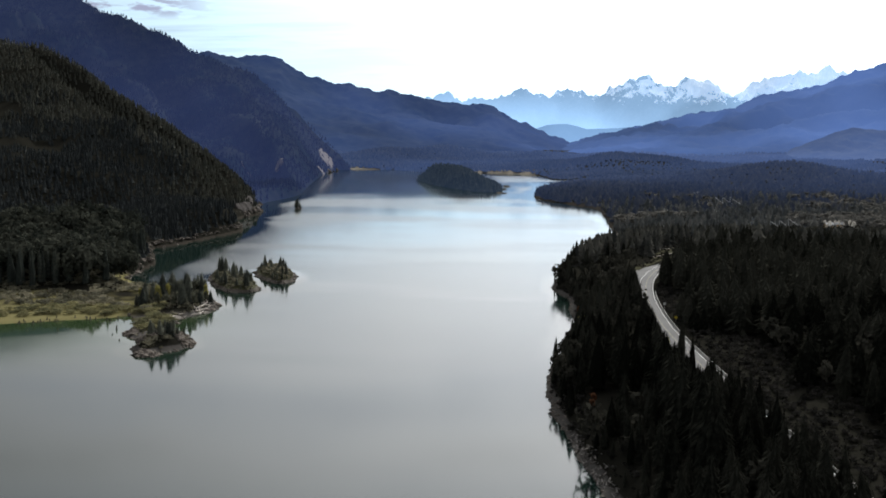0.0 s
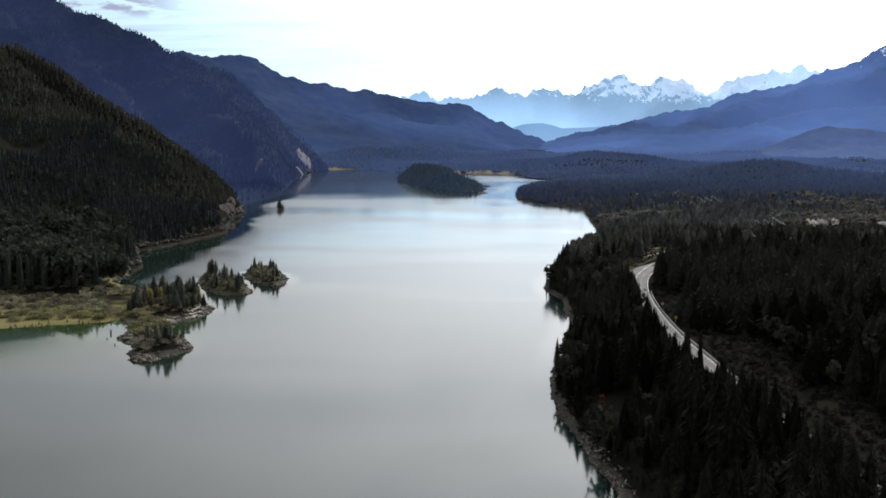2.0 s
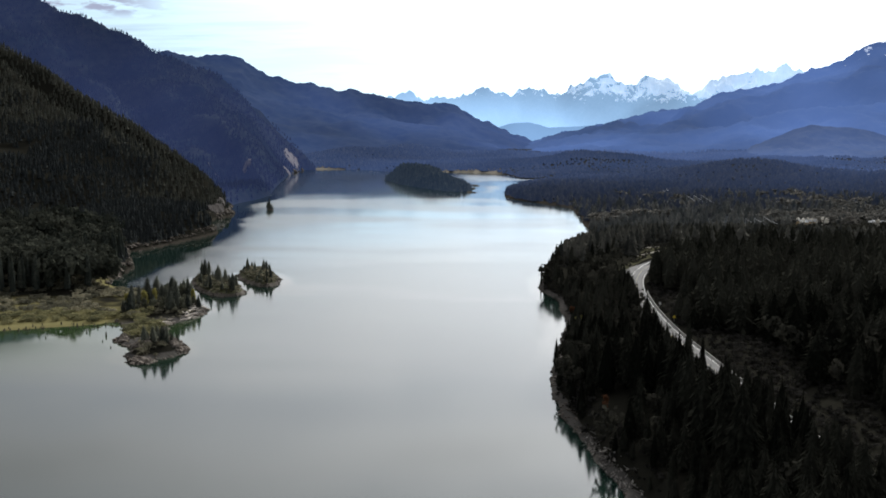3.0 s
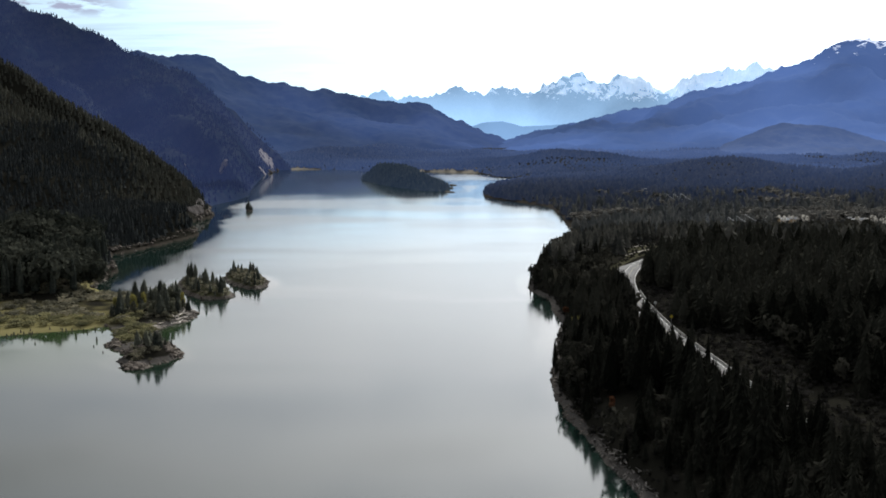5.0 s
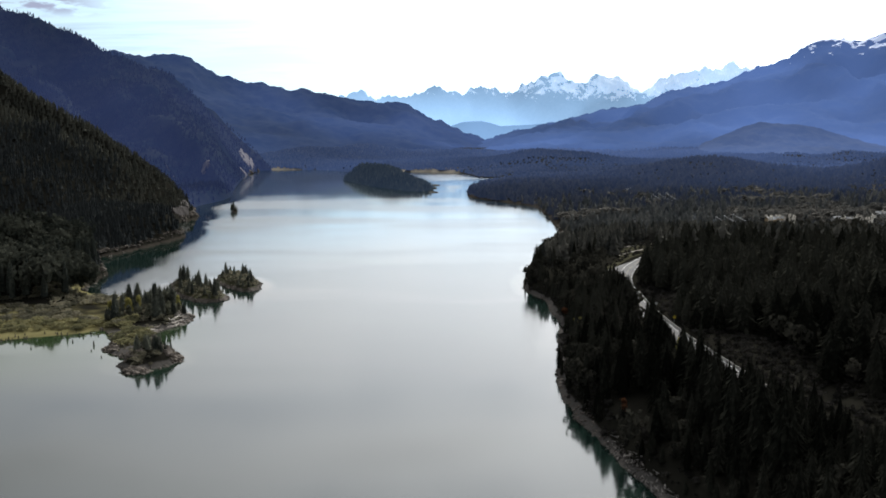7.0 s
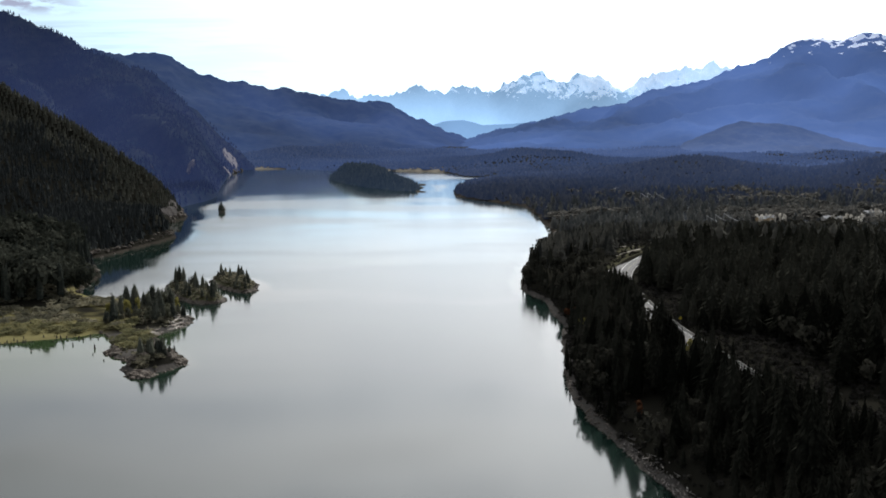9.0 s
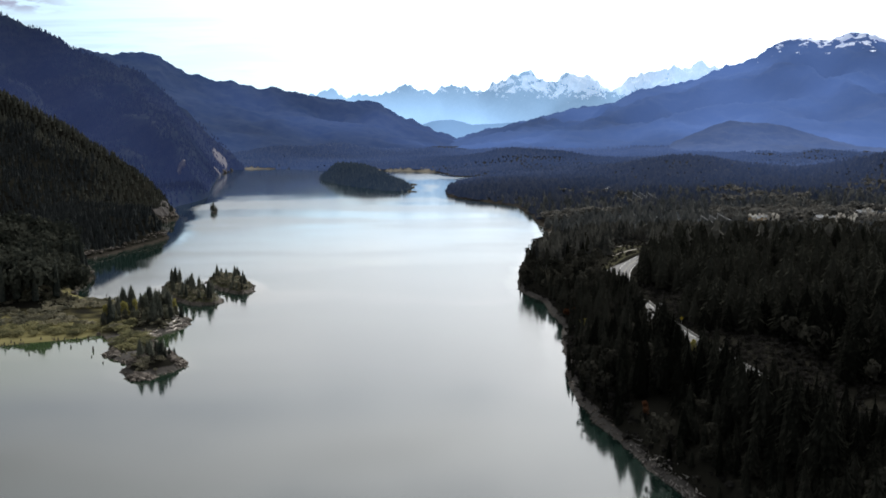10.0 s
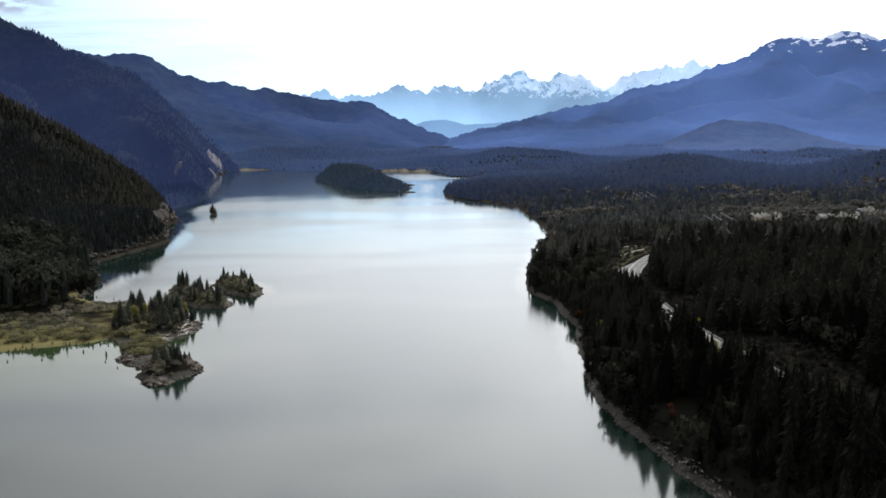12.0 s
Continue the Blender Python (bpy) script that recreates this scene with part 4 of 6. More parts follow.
def build_east_forest():
    x, y, g = scatter(30, 420, 150, 760, 5.2, 11)
    h, sd = land(x, y)
    m = east_mask(x, y, h, sd) & in_view(x, y, 3) & (x > 20)
    x, y, h, sd = x[m], y[m], h[m], sd[m]
    p = plants(x, y, h, g, 7, 21, 9, (1.0, 1.45), sink=0.3)
    p[:, 3] *= 0.6 + 0.4 * step(3, 14, sd)
    # older, wider trees on the rise east of the road
    old = (x > np.interp(y, ROAD[:, 1], ROAD[:, 0])) & (y > 280)
    p[:, 3] *= np.where(old, 1.12, 1.0)
    p[:, 4] *= np.where(old, 1.5, 1.0)
    keep = ~old | (g.random(len(x)) < 0.52)
    p, x, y, h, sd = p[keep], x[keep], y[keep], h[keep], sd[keep]
    # tree heights on the lake side of the road, set for the camera's view
    d, _ = to_line(x, y, ROAD)
    east_of = x - np.interp(y, ROAD[:, 1], ROAD[:, 0])
    roadside = (east_of < 0) & (d < 16) & (y > 272) & (y < 560)
    tall = np.where((y > 318) & (y < 404), 2.5 + 0.2 * d, np.where((y > 404) & (y < 470), 13.0, 9.5 + 0.5 * d)) * g.uniform(0.85, 1.15, len(x))
    p[:, 3] = np.where(roadside, tall, p[:, 3])
    # a close row between road and lake, sized to hide the road from the camera
    s = np.concatenate([np.arange(190, 376, 2.2), np.arange(408, 470, 2.8)])
    rx = np.interp(s, ROAD[:, 1], ROAD[:, 0]) - g.uniform(6.3, 9.5, len(s))
    row = plants(rx, s, height(rx, s), g, 8, 9, 9, (0.8, 1.1), 0.2)
    row[:, 3] = np.where(s < 276, g.uniform(12, 17, len(s)), np.where(s < 316, g.uniform(7, 12, len(s)), np.where(s < 380, g.uniform(5.0, 7.6, len(s)), g.uniform(11, 16, len(s)))))
    p = np.concatenate([p, row])
    x, y = p[:, 0], p[:, 1]
    # growth before the clearing kept low so the camera sees into it
    open_side = (x > 74) & (x < 126) & (y > 440) & (y < 610) & (x < np.interp(y, ROAD[:, 1], ROAD[:, 0]))
    p[:, 3] = np.where(open_side, np.minimum(p[:, 3], np.maximum(2.5, 0.1 * (600 - y))), p[:, 3])
    # heights capped at the camera's first sight line so the road's curve shows
    turn = x / y
    far_y = np.interp(turn, [0.2, 0.206, 0.224, 0.244, 0.272, 0.29, 0.315], [520, 470, 388, 350, 312, 292, 267])
    ground = p[:, 2]
    sight = 90 - 74.5 * np.clip(y / far_y, 0, 1) - ground - 0.6
    stand = (turn > 0.2) & (turn < 0.3) & (y < far_y - 4) & ((turn < 0.272) | (g.random(len(x)) < 0.45))
    even = np.where((turn > 0.205) & (sight < 27), sight * g.uniform(0.86, 1.0, len(x)), np.minimum(p[:, 3], sight))
    p[:, 3] = np.where(stand, np.clip(even, 1.5, None), p[:, 3])
    # trees kept low round the yellow birch by the road so it shows to the camera
    p[:, 3] = np.where((x > 64) & (x < 83) & (y > 310) & (y < 346), np.minimum(p[:, 3], 4.0), p[:, 3])
    # trees where the rise falls to the valley, capped to the camera's skyline
    p[:, 3] = skyline_cap(p, g)
    near = (y < 345) & (x < 140)
    order = np.argsort(np.hypot(p[:, 0], p[:, 1]) + np.where(near, 0, 1e6))
    things, rest = p[order[:170]], p[order[170:]]
    close = np.hypot(rest[:, 0], rest[:, 1]) < 395
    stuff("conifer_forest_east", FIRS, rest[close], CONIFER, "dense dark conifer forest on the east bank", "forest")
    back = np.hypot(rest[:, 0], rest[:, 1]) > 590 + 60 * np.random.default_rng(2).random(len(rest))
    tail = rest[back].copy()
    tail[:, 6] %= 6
    stuff("conifer_forest_back", TIERS, tail, CONIFER_BACK, "conifer forest where the rise falls to the valley, paled for haze", "forest")
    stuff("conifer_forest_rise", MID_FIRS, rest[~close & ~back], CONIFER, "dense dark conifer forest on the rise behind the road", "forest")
    # the nearest trees are things of their own
    models = []
    for k, (V, F) in enumerate(FINE_FIRS):
        root = tagged(new("conifer"), "tall dark green conifer on the lake's east bank", "tree", "conifers on the east bank")
        part("trunk", trunk_mesh("trunk", 0.016, 0.97), BARK, root)
        mesh_object("crown", V, F, CONIFER, parent=root, tint=np.full(len(V), 0.5))
        models.append(root)
    used = set()
    for row in things:
        k = int(row[6]) % len(models)
        m = Matrix.LocRotScale((row[0], row[1], row[2]), Euler((0, 0, row[5])), (row[3] * row[4],) * 2 + (row[3],))
        if k not in used:
            models[k].matrix_basis = m
            used.add(k)
        else:
            twin = copy_thing(models[k], Matrix.Identity(4))
            twin.matrix_basis = m


def house_plots(x, y):
    """Plots round the houses and poles, cleared towards the camera so that they show."""
    r = np.zeros(np.shape(x), bool)
    for cx, cy, rx, ry in ((284, 814, 26, 22), (333, 828, 20, 28), (391, 820, 22, 30), (453, 860, 22, 32)):
        r |= np.hypot((x - cx) / rx, (y - cy) / ry) < 1
    return r


def build_valley_forest():
    x, y, g = scatter(40, 1500, 740, 2800, 9.4, 12)
    h, sd = land(x, y)
    d, _ = to_line(x, y, ROAD)
    open_ground = (fbm(x / 130, y / 130, 55, 3) > 0.74) & (y > 790) & (y < 1150)
    m = (sd > 2.5) & in_view(x, y, 1) & ~open_ground & (d > 7) & ~house_plots(x, y)
    x, y, h = x[m], y[m], h[m]
    p = plants(x, y, h, g, 5, 14, 6, (2.1, 3.1), 0.4)
    p[:, 3] *= 1 - 0.4 * step(1300, 1900, y)
    p[:, 4] *= 1 + 0.35 * step(1300, 1900, y)
    before = (y < 845) & (x > 225)
    p[before, 3] = skyline_cap(p[before], g)
    far = y > 930 + 380 * g.random(len(x))
    bare = ~far & (fbm(x / 90, y / 90, 58, 3) + 0.25 * g.random(len(x)) > 0.72)
    b = p[bare]
    b[:, 6] = g.integers(0, 4, len(b))
    b[:, 4] *= 0.7
    stuff("broadleaf_forest_valley", THIN_LEAFIES, b, LEAF_BARE, "half-bare grey-brown broadleaf trees in the valley", "forest")
    p, far = p[~bare], far[~bare]
    p[:, 4] *= np.where(far, 1.0, 0.68)
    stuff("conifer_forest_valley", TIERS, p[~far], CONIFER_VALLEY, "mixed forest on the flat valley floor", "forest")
    # distant trees glow blue with the haze painted into their materials
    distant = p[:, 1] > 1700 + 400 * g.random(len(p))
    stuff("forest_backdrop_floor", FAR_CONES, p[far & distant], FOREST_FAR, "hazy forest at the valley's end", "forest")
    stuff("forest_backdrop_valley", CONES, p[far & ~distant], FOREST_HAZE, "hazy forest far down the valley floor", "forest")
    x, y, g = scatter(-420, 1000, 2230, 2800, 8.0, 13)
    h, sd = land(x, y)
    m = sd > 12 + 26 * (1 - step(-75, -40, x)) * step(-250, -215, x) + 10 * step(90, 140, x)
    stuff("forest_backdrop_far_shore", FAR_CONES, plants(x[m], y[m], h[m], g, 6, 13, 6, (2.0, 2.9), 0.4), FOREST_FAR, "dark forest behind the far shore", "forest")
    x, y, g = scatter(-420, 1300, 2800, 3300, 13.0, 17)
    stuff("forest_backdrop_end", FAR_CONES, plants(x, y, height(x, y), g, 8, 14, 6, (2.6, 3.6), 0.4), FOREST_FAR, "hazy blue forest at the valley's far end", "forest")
    x, y, g = scatter(-1250, -190, 1160, 2660, 8.2, 16)
    z = mount(x, y)
    m = (z > 2.5) & in_view(x, y, 1) & (fbm(x / 70, y / 70, 37, 3) < 0.72) & ~bare_rock(x, y)
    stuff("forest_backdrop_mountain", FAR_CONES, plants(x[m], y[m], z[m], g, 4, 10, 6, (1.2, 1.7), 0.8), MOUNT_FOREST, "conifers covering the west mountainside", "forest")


def build_spur_forest():
    x, y, g = scatter(-900, -150, 600, 1600, 5.6, 14)
    h, sd = land(x, y)
    steep = fbm(x / 50, y / 50, 33, 3)
    m = (sd > 3) & in_view(x, y, 1.5) & (steep < 0.74) & ((h > 6) | (y > 690)) & ((h > 9) | (y < 1120)) & (h > mount(x, y) - 8) & ~bare_rock(x, y)
    x, y, h = x[m], y[m], h[m]
    p = plants(x, y, h, g, 4.5, 11.5, 6, (1.1, 1.6), 0.6)
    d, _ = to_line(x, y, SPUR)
    # trees near the crest take the copy with sunlight painted in
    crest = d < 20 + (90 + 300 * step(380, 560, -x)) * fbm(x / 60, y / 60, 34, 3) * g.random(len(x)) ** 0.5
    stuff("conifer_forest_crest", CONES, p[crest], CONIFER_CREST, "conifers along the west slope's crest, painted sunlit", "forest")
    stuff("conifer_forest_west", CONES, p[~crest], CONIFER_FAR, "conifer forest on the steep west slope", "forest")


build_east_forest()
build_valley_forest()
build_spur_forest()


# ---------------------------------------------------------------- islands
def islet(name, ring, top, label, bumps=1.0, gap=1.4):
    ring = rounded(ring, 2)
    lo, hi = ring.min(0) - 8, ring.max(0) + 8
    nx, ny = int((hi[0] - lo[0]) / gap), int((hi[1] - lo[1]) / gap)
    X, Y = np.meshgrid(np.linspace(lo[0], hi[0], nx), np.linspace(lo[1], hi[1], ny), indexing="ij")
    Z = islet_height(X, Y, ring, top, bumps)
    ob = mesh_object(name, np.stack([X, Y, Z], -1).reshape(-1, 3), grid_faces(nx, ny), ISLE if top < 10 else ISLAND_FOREST, False)
    return tagged(ob, label, "island", kind="structure"), ring


def islet_height(X, Y, ring, top, bumps=1.0):
    sd = signed(X + 2.5 * (vnoise(X / 5, Y / 5, 2) - 0.5), Y + 2.5 * (vnoise(X / 5, Y / 5, 8) - 0.5), ring)
    wide = max(np.ptp(ring[:, 0]) * 0.3, 6) if top < 10 else 34.0
    if top > 10:
        top = top * (1 - 0.8 * step(20, 84, X))
    return np.where(sd > 0, 0.1 + 1.3 * step(0, 2.5, sd) + top * step(1, wide, sd) + bumps * 1.6 * (fbm(X / 6, Y / 6, 17, 3) - 0.5) * step(0, 3, sd), -0.4 + 0.25 * sd)


RINGS = {}
for isle, (ring, top, label) in ISLES.items():
    RINGS[isle] = (islet(isle, ring, top, label, gap=1.3 if top < 10 else 6.0)[1], top)


def lone(kind, V, F, mat, x, y, z, h, wide, turn, label, category, trunk=0.02, group=""):
    root = tagged(new(kind), label, category, group)
    part("trunk", trunk_mesh("trunk", trunk, 0.95 if trunk < 0.03 else 0.7), BARK, root)
    mesh_object("crown", V, F, mat, parent=root, tint=np.full(len(V), 0.5))
    root.matrix_basis = Matrix.LocRotScale((x, y, z), Euler((0, 0, turn)), (h * wide, h * wide, h))
    return root


def isle_trees(isle, count, low, high, seed, keep=3.0, lump=0.0):
    ring, top = RINGS[isle]
    rng = random.Random(seed)
    model, made = {}, 0
    lo, hi = ring.min(0), ring.max(0)
    tries = 0
    while made < count and tries < 4000:
        tries += 1
        x, y = rng.uniform(lo[0], hi[0]), rng.uniform(lo[1], hi[1])
        sd = signed(np.array([x]), np.array([y]), ring)[0]
        if sd < keep:
            continue
        z = islet_height(np.array([x]), np.array([y]), ring, top)[0] - 0.2
        h = rng.uniform(low, high) * (0.7 + 0.3 * min(1, sd / 10))
        k = rng.randrange(4)
        m = Matrix.LocRotScale((x, y, z), Euler((0, 0, rng.uniform(0, 6))), (1.2 * h, 1.2 * h, h))
        if k not in model:
            V, F = FINE_FIRS[k]
            model[k] = lone("conifer", V, F, CONIFER_ISLE, x, y, z, h, 1.2, 0, "dark bushy conifer on a rocky islet", "tree", 0.016, "conifers on the islets")
        else:
            copy_thing(model[k], Matrix.Identity(4)).matrix_basis = m
        made += 1


isle_trees("islet_south", 42, 3.5, 11, 3)
isle_trees("islet_north", 26, 3, 8.5, 4)


def build_far_island_forest():
    ring, top = RINGS["island_far"]
    x, y, g = scatter(-60, 100, 1490, 1975, 6.5, 15)
    sd = signed(x, y, ring)
    m = sd > -0.5
    z = islet_height(x[m], y[m], ring, top)
    # island trees carry painted haze as a faint glow
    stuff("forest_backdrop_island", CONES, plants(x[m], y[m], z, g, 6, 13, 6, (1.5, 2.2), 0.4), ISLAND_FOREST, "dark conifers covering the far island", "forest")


build_far_island_forest()
for k, (dx, dy, tall) in enumerate(((0, 0, 13), (-2.5, 2, 9), (2.6, 1, 7.5), (4.2, -1, 4.5))):
    lone("conifer", *FINE_FIRS[k], CONIFER_ISLE, -169 + dx, 1150 + dy, 0.9, tall, 1.15, k, "dark conifer on a tiny rock islet", "tree", 0.016, "conifers on the snag islet")


# ---------------------------------------------------------------- road, barriers and verge
def build_road():
    line = rounded(ROAD[:, :3], 1, closed=False)
    d = np.gradient(line[:, :2], axis=0)
    d /= np.hypot(d[:, 0], d[:, 1])[:, None]
    n = np.stack([d[:, 1], -d[:, 0]], 1)
    s = np.concatenate([[0], np.cumsum(np.hypot(*np.diff(line[:, :2], axis=0).T))])
    # the lay-by where the road bends
    wide = 3.7 + 7.5 * np.exp(-((line[:, 1] - 532) / 28) ** 2) + 2.4 * np.exp(-((line[:, 1] - 405) / 18) ** 2)
    rows = []
    for off, z in ((-1.0, -0.5), (-1.0, 0.06), (-0.5, 0.10), (0.0, 0.12), (0.5, 0.10), (1.0, 0.06), (1.0, -0.5)):
        w = np.where(off < 0, wide, 3.7) * off
        rows.append(np.column_stack([line[:, 0] + n[:, 0] * w, line[:, 1] + n[:, 1] * w, line[:, 2] + z]))
    V = np.stack(rows, 1).reshape(-1, 3)
    ob = mesh_object("road", V, grid_faces(len(line), len(rows))[:, ::-1], ASPHALT, True)
    tagged(ob, "two-lane worn grey asphalt road through the forest", "road", kind="structure")
    # painted lines, one mesh each
    for k, off in enumerate((-3.3, 0.0, 3.3)):
        e = [np.column_stack([line[:, 0] + n[:, 0] * (off + q), line[:, 1] + n[:, 1] * (off + q), line[:, 2] + 0.145 - 0.02 * abs(off) / 3.3]) for q in (-0.08, 0.08)]
        V = np.stack(e, 1).reshape(-1, 3)
        mesh_object("road_line", V, grid_faces(len(line), 2)[:, ::-1], PAINT_YELLOW if k == 1 else PAINT_WHITE, parent=ob)
    return line, n, s


PAINT_WHITE = material("road_paint_white", (0.5, 0.5, 0.48), (0.7, 0.7, 0.68), 0.3, 3, 0.7)
PAINT_YELLOW = material("road_paint_yellow", (0.16, 0.14, 0.09), (0.26, 0.22, 0.12), 0.3, 3, 0.7)
line, normal, run = build_road()


def barrier_mesh(parent):
    """A concrete road barrier of 3 m with sloping foot, on legs."""
    bm = bmesh.new()
    prof = [(-0.3, 0), (0.3, 0), (0.28, 0.1), (0.13, 0.32), (0.09, 0.8), (-0.09, 0.8), (-0.13, 0.32), (-0.28, 0.1)]
    a = [bm.verts.new((x, -1.47, z)) for x, z in prof]
    b = [bm.verts.new((x, 1.47, z)) for x, z in prof]
    for i in range(8):
        bm.faces.new((a[i], a[(i + 1) % 8], b[(i + 1) % 8], b[i]))
    bm.faces.new(a[::-1]); bm.faces.new(b)
    return part("body", bm, CONCRETE, parent)


def build_barriers():
    first = None
    for s in np.arange(run[0] + 360, run[-1] - 330, 3.0):
        x, y, z = (np.interp(s, run, line[:, k]) for k in range(3))
        nx, ny = np.interp(s, run, normal[:, 0]), np.interp(s, run, normal[:, 1])
        if not 195 < y < 470:
            continue
        m = Matrix.Translation((x + nx * 4.4, y + ny * 4.4, z - 0.02)) @ Matrix.Rotation(atan2(ny, nx), 4, "Z")
        if first is None:
            first = tagged(new("road_barrier"), "grey concrete barrier along the road's edge", "barrier", "barriers along the road")
            barrier_mesh(first)
            first.matrix_basis = m
        else:
            copy_thing(first, m)


build_barriers()


def undergrowth():
    """Low brush on the verge, on the steep shore and between the trees."""
    x, y, g = scatter(34, 200, 170, 660, 2.6, 21)
    h, sd = land(x, y)
    d, _ = to_line(x, y, ROAD)
    east_of = x - np.interp(y, ROAD[:, 1], ROAD[:, 0])
    m = (sd > 2.2) & (d > 5.6) & ((d < 34) & (east_of > 0) | (sd < 9)) & (g.random(len(x)) < 0.75) & in_view(x, y, 2)
    x, y, h = x[m], y[m], h[m]
    stuff("brush_verge", SMALL_BUSHES, plants(x, y, h, g, 0.7, 2.6, 4, (0.9, 1.5), 0.15), BRUSH, "low dull brush beside the road and shore", "brush")
    # spindly broadleaf trees among the conifers
    x, y, g = scatter(40, 330, 170, 740, 10.0, 22)
    h, sd = land(x, y)
    m = east_mask(x, y, h, sd) & in_view(x, y, 2) & (fbm(x / 50, y / 50, 23, 2) > 0.46) & ((x / y < 0.2) | (x / y > 0.3))
    x, y, h = x[m], y[m], h[m]
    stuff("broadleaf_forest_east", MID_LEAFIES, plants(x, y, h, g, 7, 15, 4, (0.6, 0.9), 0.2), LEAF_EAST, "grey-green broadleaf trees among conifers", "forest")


BRUSH = material("dull_brush", (0.013, 0.013, 0.012), (0.04, 0.038, 0.034), 0.1, 1.2, 1.0, 0, 0.0, per_island=0.15, per_tree=0.7, through_light=0.3)
SMALL_BUSHES = [leafy_arrays(R, 32, 0.75, 0.0, 0.22, 4) for _ in range(4)]
undergrowth()

# ---------------------------------------------------------------- west spit: shrubs, broadleaf trees

def shrub_thing(k, x, y, z, h, w, turn, mat, label):
    V, F = BUSHES[k]
    root = tagged(new("shrub"), label, "shrub", "shrubs on the spit")
    part("stem", trunk_mesh("stem", 0.05, 0.5), BARK, root)
    mesh_object("foliage", V, F, mat, parent=root, tint=np.full(len(V), 0.5))
    root.matrix_basis = Matrix.LocRotScale((x, y, z), Euler((0, 0, turn)), (h * w, h * w, h))
    return root


def build_spit():
    x, y, g = scatter(-300, -138, 452, 590, 5.2, 31)
    h, sd = land(x, y)
    rows = np.where((y < 485) & (x < -172), 11.5, 3.5) + 5 * (fbm(x / 14, y / 14, 61, 2) - 0.4)
    m = (sd > rows) & in_view(x, y, 4) & (fbm(x / 18, y / 18, 62, 2) > 0.4) & ~((x > -128) & (y < 470))
    x, y, h = x[m], y[m], h[m]
    p = plants(x, y, h, g, 1.3, 3.6, 5, (1.3, 1.9), 0.1)
    order = np.argsort(p[:, 1])
    models = {}
    for row in p[order[:110]]:
        k = int(row[6])
        m4 = Matrix.LocRotScale(row[:3], Euler((0, 0, row[5])), (row[3] * row[4], row[3] * row[4], row[3]))
        if k not in models:
            models[k] = shrub_thing(k, *row[:6], SHRUB, "olive-green willow shrub on the grassy spit")
        else:
            copy_thing(models[k], Matrix.Identity(4)).matrix_basis = m4
    rest = p[order[110:]]
    rest[:, 6] %= 4
    stuff("willow_thicket", THICKET, rest, SHRUB_DULL, "dull olive willow thicket on the low spit", "thicket")
    # dark broadleaf wood behind the spit, at the mountain's foot
    x, y, g = scatter(-470, -180, 534, 720, 6.4, 32)
    h, sd = land(x, y)
    front = np.where(x < -190, 543, 566) + 6 * (fbm(x / 12, y / 12, 63, 2) - 0.5)
    m = (sd > 4) & in_view(x, y, 3) & (y > front)
    x, y, h = x[m], y[m], h[m]
    p = plants(x, y, h, g, 17, 25, 4, (0.55, 0.85), 0.2)
    fir = fbm(x / 25, y / 25, 64, 2) + 0.3 * g.random(len(x)) > 0.76
    q = p[fir].copy()
    q[:, 6] = g.integers(0, 9, len(q))
    # tall firs along the wood's front
    fx = np.arange(-340, -189, 13.0) + g.uniform(-5, 5, 12)
    fy = 549 + g.uniform(-3, 9, 12)
    tall = plants(fx, fy, height(fx, fy), g, 19, 25, 9, (0.8, 1.1), 0.2)
    tall[:, 3] = g.uniform(14, 22, 12)
    q = np.concatenate([q, tall])
    stuff("conifer_wood_west", MID_FIRS, q, CONIFER_ISLE, "dark conifers among the broadleaf wood", "wood")
    stuff("broadleaf_wood_west", MID_LEAFIES, p[~fir], LEAF_DARK, "dark broadleaf wood at the mountain's foot", "wood")


SLIM_TREES = [leafy_arrays(R, 60, 0.4, 0.05, 0.11, 6) for _ in range(4)]
THICKET = [leafy_arrays(R, 110, 0.85, 0.0, 0.13, 7) for _ in range(4)]
SHRUB_DULL = material("dull_willow", (0.085, 0.084, 0.062), (0.235, 0.218, 0.155), 0.06, 0.9, 1.0, 0, 0.0, per_island=0.1, per_tree=0.9, through_light=0.5)
build_spit()


def islet_brush():
    rows, g = [], np.random.default_rng(35)
    for name in ("islet_south", "islet_north"):
        ring, top = RINGS[name]
        lo, hi = ring.min(0), ring.max(0)
        x, y = g.uniform(lo[0], hi[0], 500), g.uniform(lo[1], hi[1], 500)
        m = signed(x, y, ring) > 2.4
        x, y = x[m], y[m]
        rows.append(plants(x, y, islet_height(x, y, ring, top), g, 0.5, 2.2, 4, (0.9, 1.6), 0.1))
    stuff("brush_islets", SMALL_BUSHES, np.concatenate(rows), SHRUB_DULL, "low olive brush on the rocky islets", "brush")
    x, y = g.uniform(-140, -104, 420), g.uniform(384, 540, 420)
    h, sd = land(x, y)
    m = (sd > 2.4) & (x > -152)
    stuff("brush_point", SMALL_BUSHES, plants(x[m], y[m], h[m], g, 0.4, 1.9, 4, (0.9, 1.6), 0.1), SHRUB_DULL, "low olive brush on the rocky point", "brush")


islet_brush()


